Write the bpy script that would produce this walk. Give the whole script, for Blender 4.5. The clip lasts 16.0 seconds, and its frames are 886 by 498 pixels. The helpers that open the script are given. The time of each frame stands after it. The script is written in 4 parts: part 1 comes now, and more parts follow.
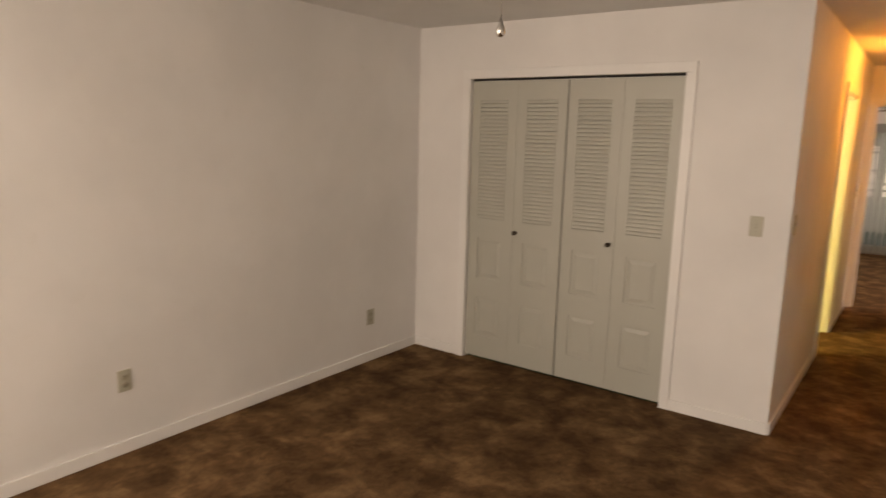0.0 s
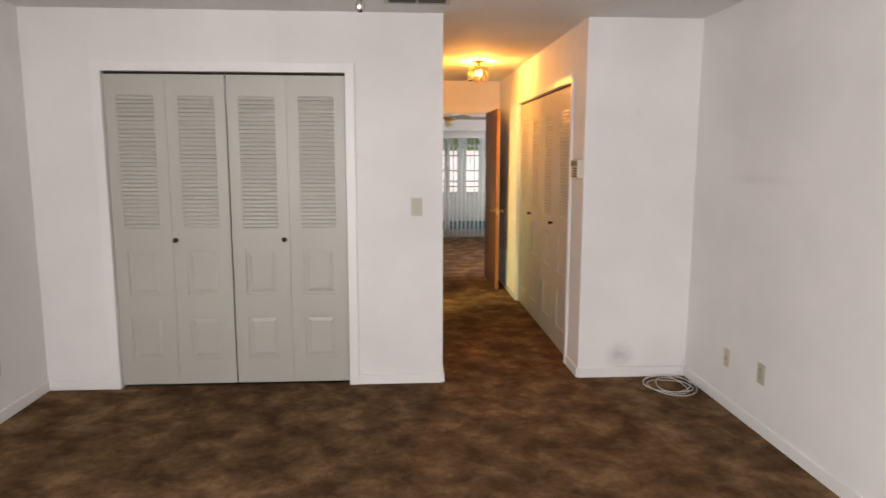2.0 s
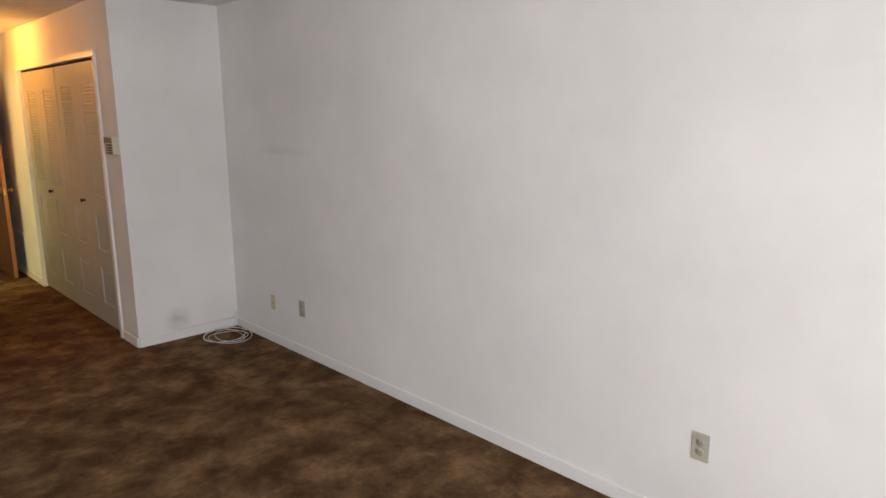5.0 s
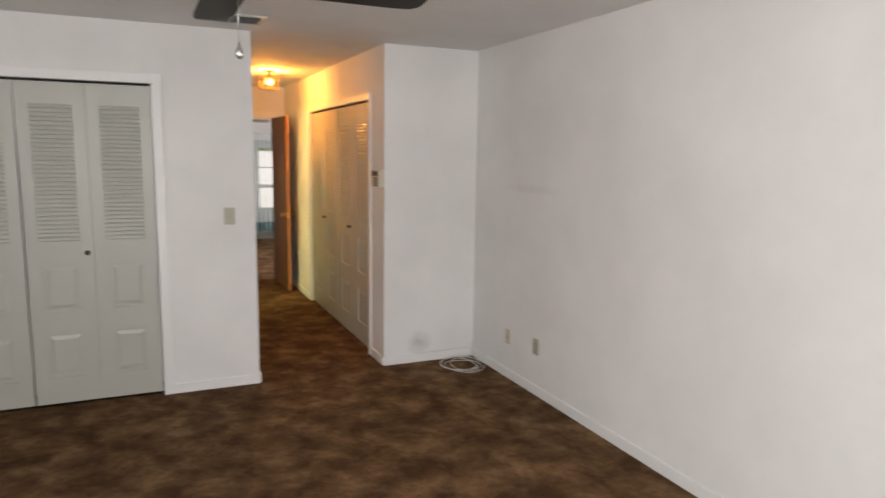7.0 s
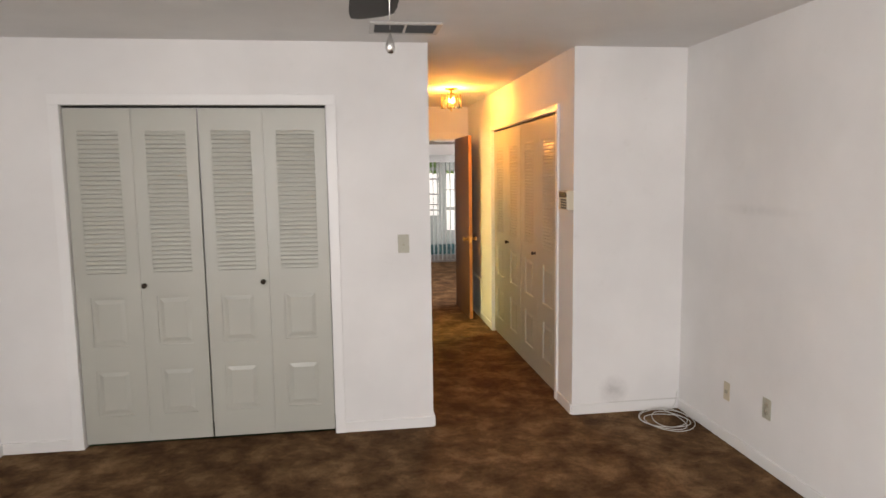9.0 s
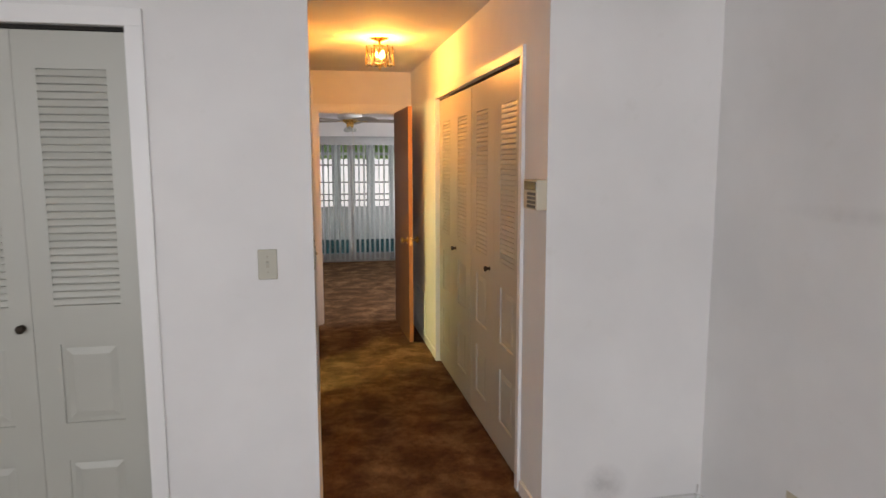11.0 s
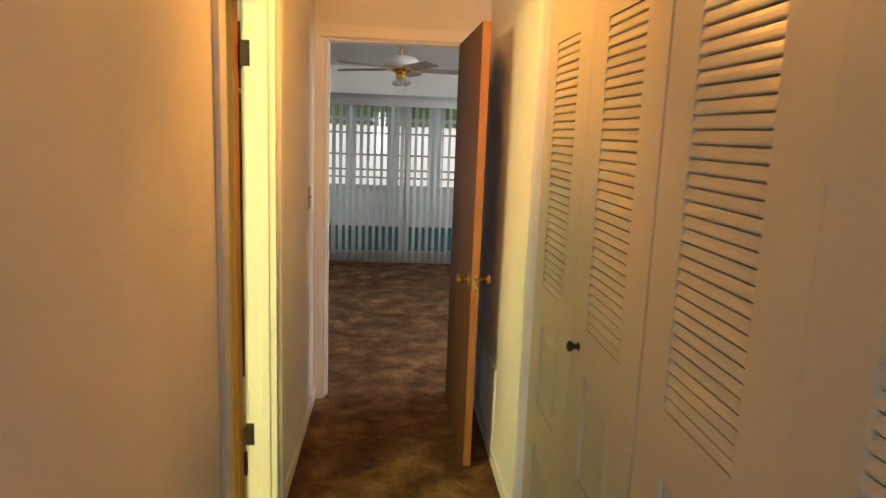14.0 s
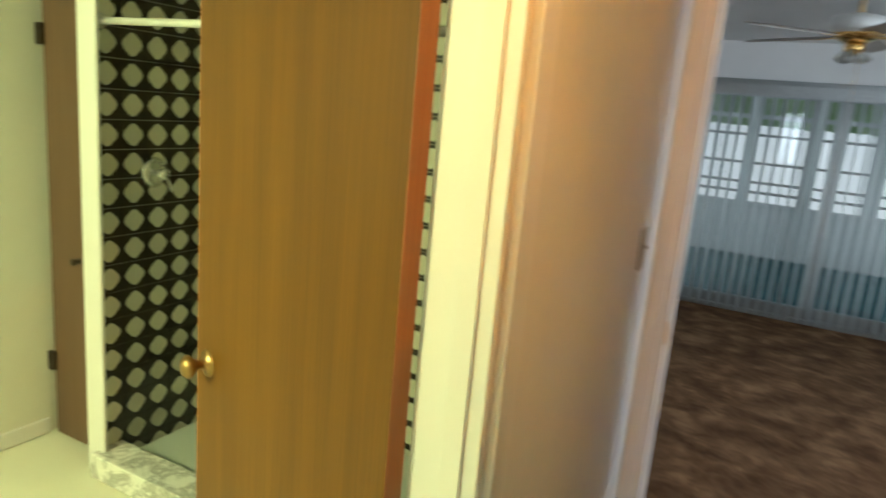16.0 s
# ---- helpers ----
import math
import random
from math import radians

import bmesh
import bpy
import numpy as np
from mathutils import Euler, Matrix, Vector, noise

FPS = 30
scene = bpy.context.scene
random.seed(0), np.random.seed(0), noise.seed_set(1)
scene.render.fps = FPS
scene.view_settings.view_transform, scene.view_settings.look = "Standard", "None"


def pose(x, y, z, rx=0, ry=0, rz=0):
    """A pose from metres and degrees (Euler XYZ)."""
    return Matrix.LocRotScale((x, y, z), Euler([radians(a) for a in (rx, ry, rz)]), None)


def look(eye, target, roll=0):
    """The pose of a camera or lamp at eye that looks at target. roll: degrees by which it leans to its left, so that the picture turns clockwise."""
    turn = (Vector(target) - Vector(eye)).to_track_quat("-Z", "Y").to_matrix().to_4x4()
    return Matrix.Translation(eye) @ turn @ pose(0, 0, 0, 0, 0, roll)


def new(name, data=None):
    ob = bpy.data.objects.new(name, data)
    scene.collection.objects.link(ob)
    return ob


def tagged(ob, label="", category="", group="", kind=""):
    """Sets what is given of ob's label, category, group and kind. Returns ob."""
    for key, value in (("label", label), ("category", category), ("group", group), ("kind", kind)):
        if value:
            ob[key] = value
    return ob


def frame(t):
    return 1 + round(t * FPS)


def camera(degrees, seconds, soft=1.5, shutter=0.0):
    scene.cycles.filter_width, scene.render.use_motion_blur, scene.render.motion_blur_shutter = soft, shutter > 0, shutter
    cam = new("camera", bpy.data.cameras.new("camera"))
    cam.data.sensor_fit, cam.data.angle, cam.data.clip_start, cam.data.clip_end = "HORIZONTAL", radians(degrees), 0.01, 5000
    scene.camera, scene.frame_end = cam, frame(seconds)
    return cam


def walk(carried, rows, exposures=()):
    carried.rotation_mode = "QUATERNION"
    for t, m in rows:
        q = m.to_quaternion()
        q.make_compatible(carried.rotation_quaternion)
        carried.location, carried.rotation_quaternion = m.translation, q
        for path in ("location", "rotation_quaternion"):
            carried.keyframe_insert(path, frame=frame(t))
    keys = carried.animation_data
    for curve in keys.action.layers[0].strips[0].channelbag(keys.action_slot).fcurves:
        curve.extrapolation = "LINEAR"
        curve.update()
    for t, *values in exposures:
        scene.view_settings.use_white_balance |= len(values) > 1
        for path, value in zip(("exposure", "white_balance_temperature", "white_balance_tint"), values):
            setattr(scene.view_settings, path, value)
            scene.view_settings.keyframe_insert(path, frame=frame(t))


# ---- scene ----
cam = camera(67.3, 16.0, soft=1.5, shutter=0.42)
PATH = [
    (0, (0.587, -3.99, 1.655), (-0.573, -2.397, 1.31), 1.5),
    (0.5, (0.328, -4.053, 1.632), (-0.475, -2.244, 1.347), 1.8),
    (1, (0.108, -4.178, 1.613), (-0.313, -2.239, 1.365), 2.0),
    (1.5, (-0.112, -4.28, 1.588), (-0.214, -2.299, 1.328), 0.9),
    (2, (-0.283, -4.321, 1.526), (-0.153, -2.345, 1.244), 0.1),
    (2.5, (-0.424, -4.39, 1.57), (0.001, -2.456, 1.289), -1.2),
    (3, (-0.58, -4.526, 1.609), (0.291, -2.751, 1.304), -1.5),
    (3.5, (-0.611, -4.649, 1.592), (0.633, -3.118, 1.264), -1.8),
    (3.7, (-0.602, -4.686, 1.57), (0.771, -3.268, 1.246), -1.5),
    (5.8, (-0.668, -4.723, 1.667), (0.644, -3.276, 1.237), 1.3),
    (6, (-0.633, -4.664, 1.668), (0.59, -3.136, 1.257), 1.5),
    (6.5, (-0.634, -4.645, 1.651), (0.397, -2.968, 1.304), 1.5),
    (7, (-0.673, -4.652, 1.624), (0.134, -2.844, 1.339), 0.8),
    (7.5, (-0.557, -4.666, 1.614), (-0.064, -2.742, 1.384), 0.0),
    (8, (-0.56, -4.6, 1.623), (-0.251, -2.634, 1.425), -0.5),
    (8.5, (-0.486, -4.426, 1.624), (-0.266, -2.446, 1.447), -0.6),
    (9, (-0.498, -4.1, 1.614), (-0.222, -2.132, 1.389), -0.8),
    (9.5, (-0.388, -3.748, 1.569), (-0.018, -1.798, 1.323), -1.2),
    (9.7, (-0.332, -3.597, 1.547), (0.074, -1.654, 1.302), -1.2),
    (11.8, (0.137, -1.776, 1.577), (0.504, 0.169, 1.291), 0.6),
    (12, (0.156, -1.572, 1.568), (0.531, 0.37, 1.274), 0.6),
    (12.5, (0.231, -1.154, 1.562), (0.61, 0.786, 1.255), 0.6),
    (13, (0.351, -0.699, 1.555), (0.636, 1.256, 1.248), 2.0),
    (13.5, (0.388, -0.267, 1.543), (0.574, 1.696, 1.206), 2.5),
    (14, (0.415, 0.126, 1.554), (0.579, 2.089, 1.208), 2.2),
    (14.5, (0.506, 0.53, 1.544), (0.482, 2.498, 1.188), 2.8),
    (14.8, (0.51, 0.754, 1.541), (0.397, 2.717, 1.173), 3.6),
    (15, (0.523, 0.931, 1.547), (0.351, 2.884, 1.152), 3.7),
    (15.5, (0.453, 1.345, 1.529), (0.03, 3.255, 1.115), 3.9),
    (16, (0.331, 1.788, 1.526), (-0.56, 3.527, 1.103), 5.1),
]
EXPOSURES = [
    (0.0, -0.47, 10200, 24),
    (0.5, -0.12, 8700, 22),
    (1.0, -0.05, 7300, 20),
    (1.5, 0.0, 7300, 20),
    (3.0, -0.08, 6950, 16),
    (3.5, -0.52, 6800, 16),
    (3.7, -0.53, 6800, 16),
    (6.0, -0.46, 7200, 17),
    (6.5, -0.36, 7150, 16),
    (7.0, -0.28, 7150, 16),
    (8.0, 0.0, 7300, 17),
    (9.5, -0.02, 7350, 18),
    (10.8, -0.26, 6900, 17),
    (12.0, -0.64, 6600, 15),
    (12.5, -0.70, 6650, 15),
    (13.0, -0.74, 7600, 18),
    (13.5, -0.54, 7700, 17),
    (14.0, -0.44, 7000, 11),
    (14.5, -0.46, 6200, 8),
    (15.0, -0.58, 5850, 4),
    (15.5, -0.62, 5850, 3),
    (16.0, -0.60, 5650, 1),
]
walk(cam, [(t, look(eye, target, roll)) for t, eye, target, roll in PATH], EXPOSURES)

# ---- light ----
world = bpy.data.worlds.new("sky")
scene.world = world
world.use_nodes = True
wn = world.node_tree
sky = wn.nodes.new("ShaderNodeTexSky")
sky.sky_type, sky.sun_disc = "NISHITA", False
sky.sun_elevation, sky.sun_rotation = radians(58), radians(180)
wn.nodes["Background"].inputs[1].default_value = 0.12
wn.links.new(sky.outputs[0], wn.nodes["Background"].inputs[0])


def lamp(name, kind, m, energy, color, **more):
    data = bpy.data.lights.new(name, kind)
    data.energy, data.color = energy, color
    for key, value in more.items():
        if key == "size":
            data.shape, data.size, data.size_y = "RECTANGLE", value[0], value[1]
        elif key == "radius":
            data.shadow_soft_size = value
        elif key == "angle":
            data.angle = value
        elif key == "spread":
            data.spread = value
    ob = new(name, data)
    ob.matrix_basis = m
    return ob


lamp("sun", "SUN", look((0, -20, 32), (0, 0, 0)), 1.2, (1, 0.96, 0.9), angle=radians(10))
# daylight in the openings: the bedroom windows behind and beside the walker
lamp("bedroom_daylight", "AREA", look((-0.70, -6.02, 1.45), (-0.5, 0, 1.30)), 114, (0.87, 0.945, 1.0), size=(1.9, 1.3))
lamp("bedroom_daylight_west", "AREA", look((-2.60, -4.65, 1.45), (1.7, -4.2, 1.20)), 68, (0.87, 0.945, 1.0), size=(1.5, 1.3))
# added lamps at unseen openings in the porch ends, light blinds and den
lamp("porch_fill_east", "AREA", look((4.14, 9.45, 1.30), (0.4, 8.9, 0.75)), 150, (0.96, 0.97, 0.97), size=(2.2, 1.2))
lamp("porch_fill_west", "AREA", look((-3.14, 9.45, 1.30), (0.4, 8.9, 0.75)), 150, (0.96, 0.97, 0.97), size=(2.2, 1.2))
# added lamp in an unseen den opening, brightens the den floor
lamp("den_fill", "AREA", look((3.04, 4.6, 1.45), (0.6, 5.6, 0.3)), 95, (0.93, 0.96, 1.0), size=(1.1, 1.1))
lamp("hall_bulb", "POINT", pose(0.475, 2.15, 2.29), 76, (1.0, 0.38, 0.06), radius=0.010)
lamp("bath_vanity", "AREA", look((-1.50, 0.905, 1.93), (-1.10, 2.4, 0.2)), 106, (0.96, 0.95, 0.40), size=(0.5, 0.12))


# ---- materials ----
def material(name, color, rough=0.6, metal=0.0, spec=0.5):
    m = bpy.data.materials.new(name)
    m.use_nodes = True
    b = m.node_tree.nodes["Principled BSDF"]
    b.inputs["Base Color"].default_value = (*color, 1)
    b.inputs["Roughness"].default_value = rough
    b.inputs["Metallic"].default_value = metal
    b.inputs["Specular IOR Level"].default_value = spec
    return m


def node(m, kind, **values):
    n = m.node_tree.nodes.new(kind)
    for key, value in values.items():
        n.inputs[key].default_value = value
    return n


def link(m, a, b):
    m.node_tree.links.new(a, b)


def coords(m, scale=(1, 1, 1)):
    tc = node(m, "ShaderNodeTexCoord")
    mp = node(m, "ShaderNodeMapping")
    mp.inputs["Scale"].default_value = scale
    link(m, tc.outputs["Object"], mp.inputs["Vector"])
    return mp.outputs["Vector"]


def ramp(m, fac, stops):
    r = node(m, "ShaderNodeValToRGB")
    e = r.color_ramp.elements
    while len(e) < len(stops):
        e.new(0.5)
    for el, (at, c) in zip(e, stops):
        el.position, el.color = at, (*c, 1)
    link(m, fac, r.inputs["Fac"])
    return r.outputs["Color"]


def noise_tex(m, vec, scale, detail=3.0, rough=0.55, distortion=0.0):
    n = node(m, "ShaderNodeTexNoise", Scale=scale, Detail=detail, Roughness=rough, Distortion=distortion)
    link(m, vec, n.inputs["Vector"])
    return n.outputs["Fac"]


def bump(m, height, strength, distance, before=None):
    b = node(m, "ShaderNodeBump", Strength=strength, Distance=distance)
    link(m, height, b.inputs["Height"])
    if before:
        link(m, before, b.inputs["Normal"])
    return b.outputs["Normal"]


def bsdf(m):
    return m.node_tree.nodes["Principled BSDF"]


def mixed(m, fac, a, b, blend="MIX"):
    x = m.node_tree.nodes.new("ShaderNodeMix")
    x.data_type, x.blend_type = "RGBA", blend
    for src, slot in ((fac, 0), (a, 6), (b, 7)):
        if hasattr(src, "is_linked"):
            link(m, src, x.inputs[slot])
        elif slot == 0:
            x.inputs[0].default_value = src
        else:
            x.inputs[slot].default_value = (*src, 1)
    return x.outputs[2]


def paint(name, color, rough=0.55, peel=0.12, wear=0.05):
    """Rolled wall paint: orange-peel relief, soft large unevenness and faint scuffs."""
    m = material(name, color, rough)
    v = coords(m)
    dim = tuple(c * (1 - wear * 2) for c in color)
    large = ramp(m, noise_tex(m, v, 1.3, 4), [(0.35, dim), (0.65, color)])
    scuff = ramp(m, noise_tex(m, v, 9.0, 5, 0.7), [(0.62, (1, 1, 1)), (0.78, (1 - wear, 1 - wear, 1 - wear * 1.3))])
    link(m, mixed(m, 1.0, large, scuff, "MULTIPLY"), bsdf(m).inputs["Base Color"])
    link(m, bump(m, noise_tex(m, v, 160, 3), peel, 0.004, bump(m, noise_tex(m, v, 5, 3), 0.05, 0.02)), bsdf(m).inputs["Normal"])
    return m


WALL = paint("wall_paint", (0.80, 0.785, 0.77), 0.75)
BATH_WALL = paint("bath_paint", (0.78, 0.77, 0.68))
CEIL = paint("ceiling_paint", (0.76, 0.75, 0.735), 0.8, 0.35, 0.05)
TRIM = paint("trim_paint", (0.81, 0.80, 0.785), 0.42, 0.03, 0.03)
CLOSET = paint("closet_paint", (0.45, 0.447, 0.395), 0.38, 0.03, 0.03)
PORCH_WALL = paint("porch_paint", (0.29, 0.315, 0.31))
DARK = material("dark_gap", (0.02, 0.018, 0.015), 0.9)


def stained_wall(name, centre, reach, depth):
    """The same wall paint with one grey scuff."""
    m = paint(name, (0.80, 0.785, 0.77), 0.75)
    tc = node(m, "ShaderNodeTexCoord")
    mp = node(m, "ShaderNodeMapping")
    mp.inputs["Location"].default_value = tuple(-c * k for c, k in zip(centre, reach))
    mp.inputs["Scale"].default_value = reach
    link(m, tc.outputs["Object"], mp.inputs["Vector"])
    g = node(m, "ShaderNodeTexGradient")
    g.gradient_type = "SPHERICAL"
    link(m, mp.outputs["Vector"], g.inputs["Vector"])
    n = noise_tex(m, coords(m), 14, 4, 0.7)
    mul = node(m, "ShaderNodeMath")
    mul.operation = "MULTIPLY"
    link(m, g.outputs["Fac"], mul.inputs[0])
    link(m, n, mul.inputs[1])
    old = bsdf(m).inputs["Base Color"].links[0].from_socket
    fac = ramp(m, mul.outputs[0], [(0.05, (0, 0, 0)), (0.5, (depth, depth, depth))])
    link(m, mixed(m, fac, old, (0.25, 0.24, 0.23)), bsdf(m).inputs["Base Color"])
    return m


WALL_SCUFF = stained_wall("wall_paint_scuffed", (1.225, 0, 0.15), (1 / 0.13, 0, 1 / 0.12), 0.42)
WALL_RUBBED = stained_wall("wall_paint_rubbed", (0, -0.76, 1.392), (0, 1 / 0.5, 1 / 0.04), 0.13)


def carpet(name, dark, mid, light):
    m = material(name, mid, 0.97, 0, 0.1)
    v = coords(m)
    nap = noise_tex(m, v, 4.6, 5, 0.60, 0.25)
    col = ramp(m, nap, [(0.38, dark), (0.51, mid), (0.66, light)])
    broad = ramp(m, noise_tex(m, v, 1.3, 3, 0.6, 0.8), [(0.3, (0.86, 0.85, 0.84)), (0.52, (0.98, 0.98, 0.98)), (0.7, (1.2, 1.2, 1.2))])
    tuft = ramp(m, noise_tex(m, v, 24, 4, 0.7, 0.4), [(0.34, (0.8, 0.8, 0.8)), (0.5, (1, 1, 1)), (0.68, (1.22, 1.21, 1.2))])
    fine = ramp(m, noise_tex(m, v, 150, 2, 0.7), [(0.3, (0.6, 0.6, 0.6)), (0.72, (1.25, 1.25, 1.25))])
    link(m, mixed(m, 1.0, mixed(m, 1.0, mixed(m, 1.0, col, broad, "MULTIPLY"), tuft, "MULTIPLY"), fine, "MULTIPLY"), bsdf(m).inputs["Base Color"])
    b1 = bump(m, nap, 0.35, 0.02)
    link(m, bump(m, noise_tex(m, v, 190, 2, 0.7), 0.8, 0.006, b1), bsdf(m).inputs["Normal"])
    return m


CARPET = carpet("brown_carpet", (0.090, 0.047, 0.022), (0.148, 0.081, 0.039), (0.252, 0.150, 0.076))
TEAL = carpet("teal_carpet", (0.004, 0.034, 0.042), (0.006, 0.050, 0.058), (0.012, 0.070, 0.077))


def wood(name, dark, light, rough=0.4):
    m = material(name, light, rough)
    v = coords(m, (7, 7, 0.5))
    grain = noise_tex(m, v, 2.0, 5, 0.6, 0.5)
    broad = noise_tex(m, coords(m, (2.2, 2.2, 0.35)), 2.0, 2)
    col = mixed(m, 0.5, ramp(m, grain, [(0.25, dark), (0.75, light)]), ramp(m, broad, [(0.3, dark), (0.7, light)]), "MIX")
    fine = ramp(m, noise_tex(m, coords(m, (140, 140, 2.2)), 1.0, 3), [(0.35, (0.9, 0.9, 0.9)), (0.6, (1, 1, 1))])
    link(m, mixed(m, 1.0, col, fine, "MULTIPLY"), bsdf(m).inputs["Base Color"])
    link(m, bump(m, grain, 0.06, 0.004), bsdf(m).inputs["Normal"])
    return m


# one stained birch in two tints: yellow-lit for bathroom, unlit for den
DOOR_WOOD = wood("birch_yellow_lit", (0.088, 0.036, 0.0014), (0.192, 0.082, 0.003), 0.5)
bsdf(DOOR_WOOD).inputs["Specular IOR Level"].default_value = 0.25
DEN_WOOD = wood("birch_unlit", (0.085, 0.033, 0.011), (0.14, 0.058, 0.019), 0.55)
bsdf(DEN_WOOD).inputs["Specular IOR Level"].default_value = 0.2
# leaf edges: the lamp's orange light is put into the wood colour
LIT_EDGE_WOOD = wood("lamplit_edge_wood", (0.26, 0.095, 0.028), (0.37, 0.145, 0.045), 0.5)
BROWN_DOOR = wood("brown_cabinet_wood", (0.10, 0.055, 0.03), (0.17, 0.095, 0.055), 0.45)
BLADE_DARK = wood("espresso_blade", (0.006, 0.0045, 0.004), (0.013, 0.009, 0.0075), 0.5)
bsdf(BLADE_DARK).inputs["Specular IOR Level"].default_value = 0.3
BLADE_PALE = wood("washed_oak_blade", (0.23, 0.19, 0.15), (0.36, 0.31, 0.26), 0.45)


def worn_metal(name, color, rough):
    m = material(name, color, rough, 1.0)
    v = coords(m)
    r = ramp(m, noise_tex(m, v, 60, 4), [(0.3, (rough * 0.7,) * 3), (0.7, (min(1, rough * 1.5),) * 3)])
    link(m, r, bsdf(m).inputs["Roughness"])
    return m


BRASS = worn_metal("brass", (0.72, 0.47, 0.16), 0.25)
AGED_BRASS = worn_metal("aged_brass", (0.34, 0.22, 0.085), 0.34)
BRONZE = worn_metal("dark_bronze", (0.045, 0.032, 0.022), 0.45)
bsdf(BRONZE).inputs["Metallic"].default_value = 0.6
NICKEL = worn_metal("brushed_nickel", (0.55, 0.54, 0.52), 0.28)
CHROME = worn_metal("chrome", (0.8, 0.8, 0.8), 0.08)
ALUMINIUM = worn_metal("mill_aluminium", (0.42, 0.43, 0.43), 0.45)
ALMOND = material("almond_plastic", (0.42, 0.40, 0.32), 0.4)
ALMOND_DARK = material("almond_plastic_shaded", (0.36, 0.33, 0.26), 0.45)
WHITE_PLASTIC = material("white_plastic", (0.74, 0.73, 0.70), 0.4)
CREAM_PLASTIC = paint("aged_cream_plastic", (0.60, 0.53, 0.40), 0.45, 0.05, 0.05)
SMOKED = material("smoked_display", (0.03, 0.022, 0.02), 0.15)
RUBBER_KEY = material("grey_rubber_key", (0.10, 0.095, 0.085), 0.6)
VINYL_CABLE = material("white_cable", (0.66, 0.65, 0.62), 0.5)
VENT_GREY = paint("vent_enamel", (0.55, 0.54, 0.52), 0.5, 0.02, 0.08)
VENT_DARK = material("vent_louvre_dark", (0.13, 0.13, 0.13), 0.55)
FAN_WHITE = paint("fan_enamel", (0.72, 0.71, 0.68), 0.35, 0.02, 0.03)


def glass(name, color=(1, 1, 1), rough=0.0):
    m = material(name, color, rough)
    bsdf(m).inputs["Transmission Weight"].default_value = 1.0
    bsdf(m).inputs["IOR"].default_value = 1.45
    return m


GLASS = glass("clear_glass")
LAMP_GLASS = glass("bevelled_lamp_glass", (1.0, 0.93, 0.75), 0.08)
FROST = glass("frosted_tulip_glass", (0.95, 0.95, 0.92), 0.35)


def glow(name, color, strength):
    m = material(name, color, 0.5)
    bsdf(m).inputs["Emission Color"].default_value = (*color, 1)
    bsdf(m).inputs["Emission Strength"].default_value = strength
    return m


BULB = glow("lit_bulb", (1.0, 0.62, 0.2), 60)
BATH_GLOW = glow("lit_diffuser", (1.0, 0.9, 0.55), 8)


def vane_vinyl():
    m = material("blind_vinyl", (0.42, 0.45, 0.445), 0.45)
    t = node(m, "ShaderNodeBsdfTranslucent")
    t.inputs["Color"].default_value = (0.42, 0.46, 0.46, 1)
    mix = node(m, "ShaderNodeMixShader")
    mix.inputs[0].default_value = 0.15
    link(m, bsdf(m).outputs[0], mix.inputs[1])
    link(m, t.outputs[0], mix.inputs[2])
    link(m, mix.outputs[0], m.node_tree.nodes["Material Output"].inputs["Surface"])
    return m


VANE = vane_vinyl()


def awning_green():
    m = material("green_fibreglass", (0.13, 0.22, 0.06), 0.5)
    t = node(m, "ShaderNodeBsdfTranslucent")
    t.inputs["Color"].default_value = (0.26, 0.42, 0.12, 1)
    mix = node(m, "ShaderNodeMixShader")
    mix.inputs[0].default_value = 0.65
    link(m, bsdf(m).outputs[0], mix.inputs[1])
    link(m, t.outputs[0], mix.inputs[2])
    link(m, mix.outputs[0], m.node_tree.nodes["Material Output"].inputs["Surface"])
    return m


AWNING = awning_green()
TILE_DARK = material("dark_glazed_tile", (0.022, 0.017, 0.012), 0.15)
TILE_PALE = material("pale_glazed_medallion", (0.54, 0.53, 0.42), 0.25)
GROUT = material("grey_grout", (0.30, 0.28, 0.23), 0.85)
BATH_FLOOR = paint("bath_vinyl_floor", (0.82, 0.81, 0.68), 0.35, 0.03, 0.04)
PAN = paint("shower_pan", (0.60, 0.64, 0.58), 0.3, 0.02, 0.04)


def marble_mat():
    m = material("white_marble", (0.8, 0.8, 0.77), 0.2)
    v = coords(m)
    col = ramp(m, noise_tex(m, v, 7, 6, 0.7, 2.0), [(0.42, (0.82, 0.81, 0.77)), (0.55, (0.40, 0.39, 0.37)), (0.62, (0.80, 0.79, 0.75))])
    link(m, col, bsdf(m).inputs["Base Color"])
    return m


MARBLE = marble_mat()
GRASS = paint("lawn", (0.07, 0.12, 0.03), 0.95, 0.5, 0.3)
# emission stands in for the bright outdoors past the porch
GLOW_SHEET = glow("glowing_distance", (1.0, 0.985, 0.95), 0.80)


# ---- builders ----
def box(bm, x0, x1, y0, y1, z0, z1, soft=0.0):
    r = bmesh.ops.create_cube(bm, size=1)
    bmesh.ops.scale(bm, vec=(x1 - x0, y1 - y0, z1 - z0), verts=r["verts"])
    bmesh.ops.translate(bm, vec=((x0 + x1) / 2, (y0 + y1) / 2, (z0 + z1) / 2), verts=r["verts"])
    if soft:
        edges = list({e for v in r["verts"] for e in v.link_edges})
        bmesh.ops.bevel(bm, geom=edges, offset=soft, segments=2, affect="EDGES", profile=0.6)


def boxed(*args, soft=0.0):
    bm = bmesh.new()
    box(bm, *args, soft=soft)
    return bm


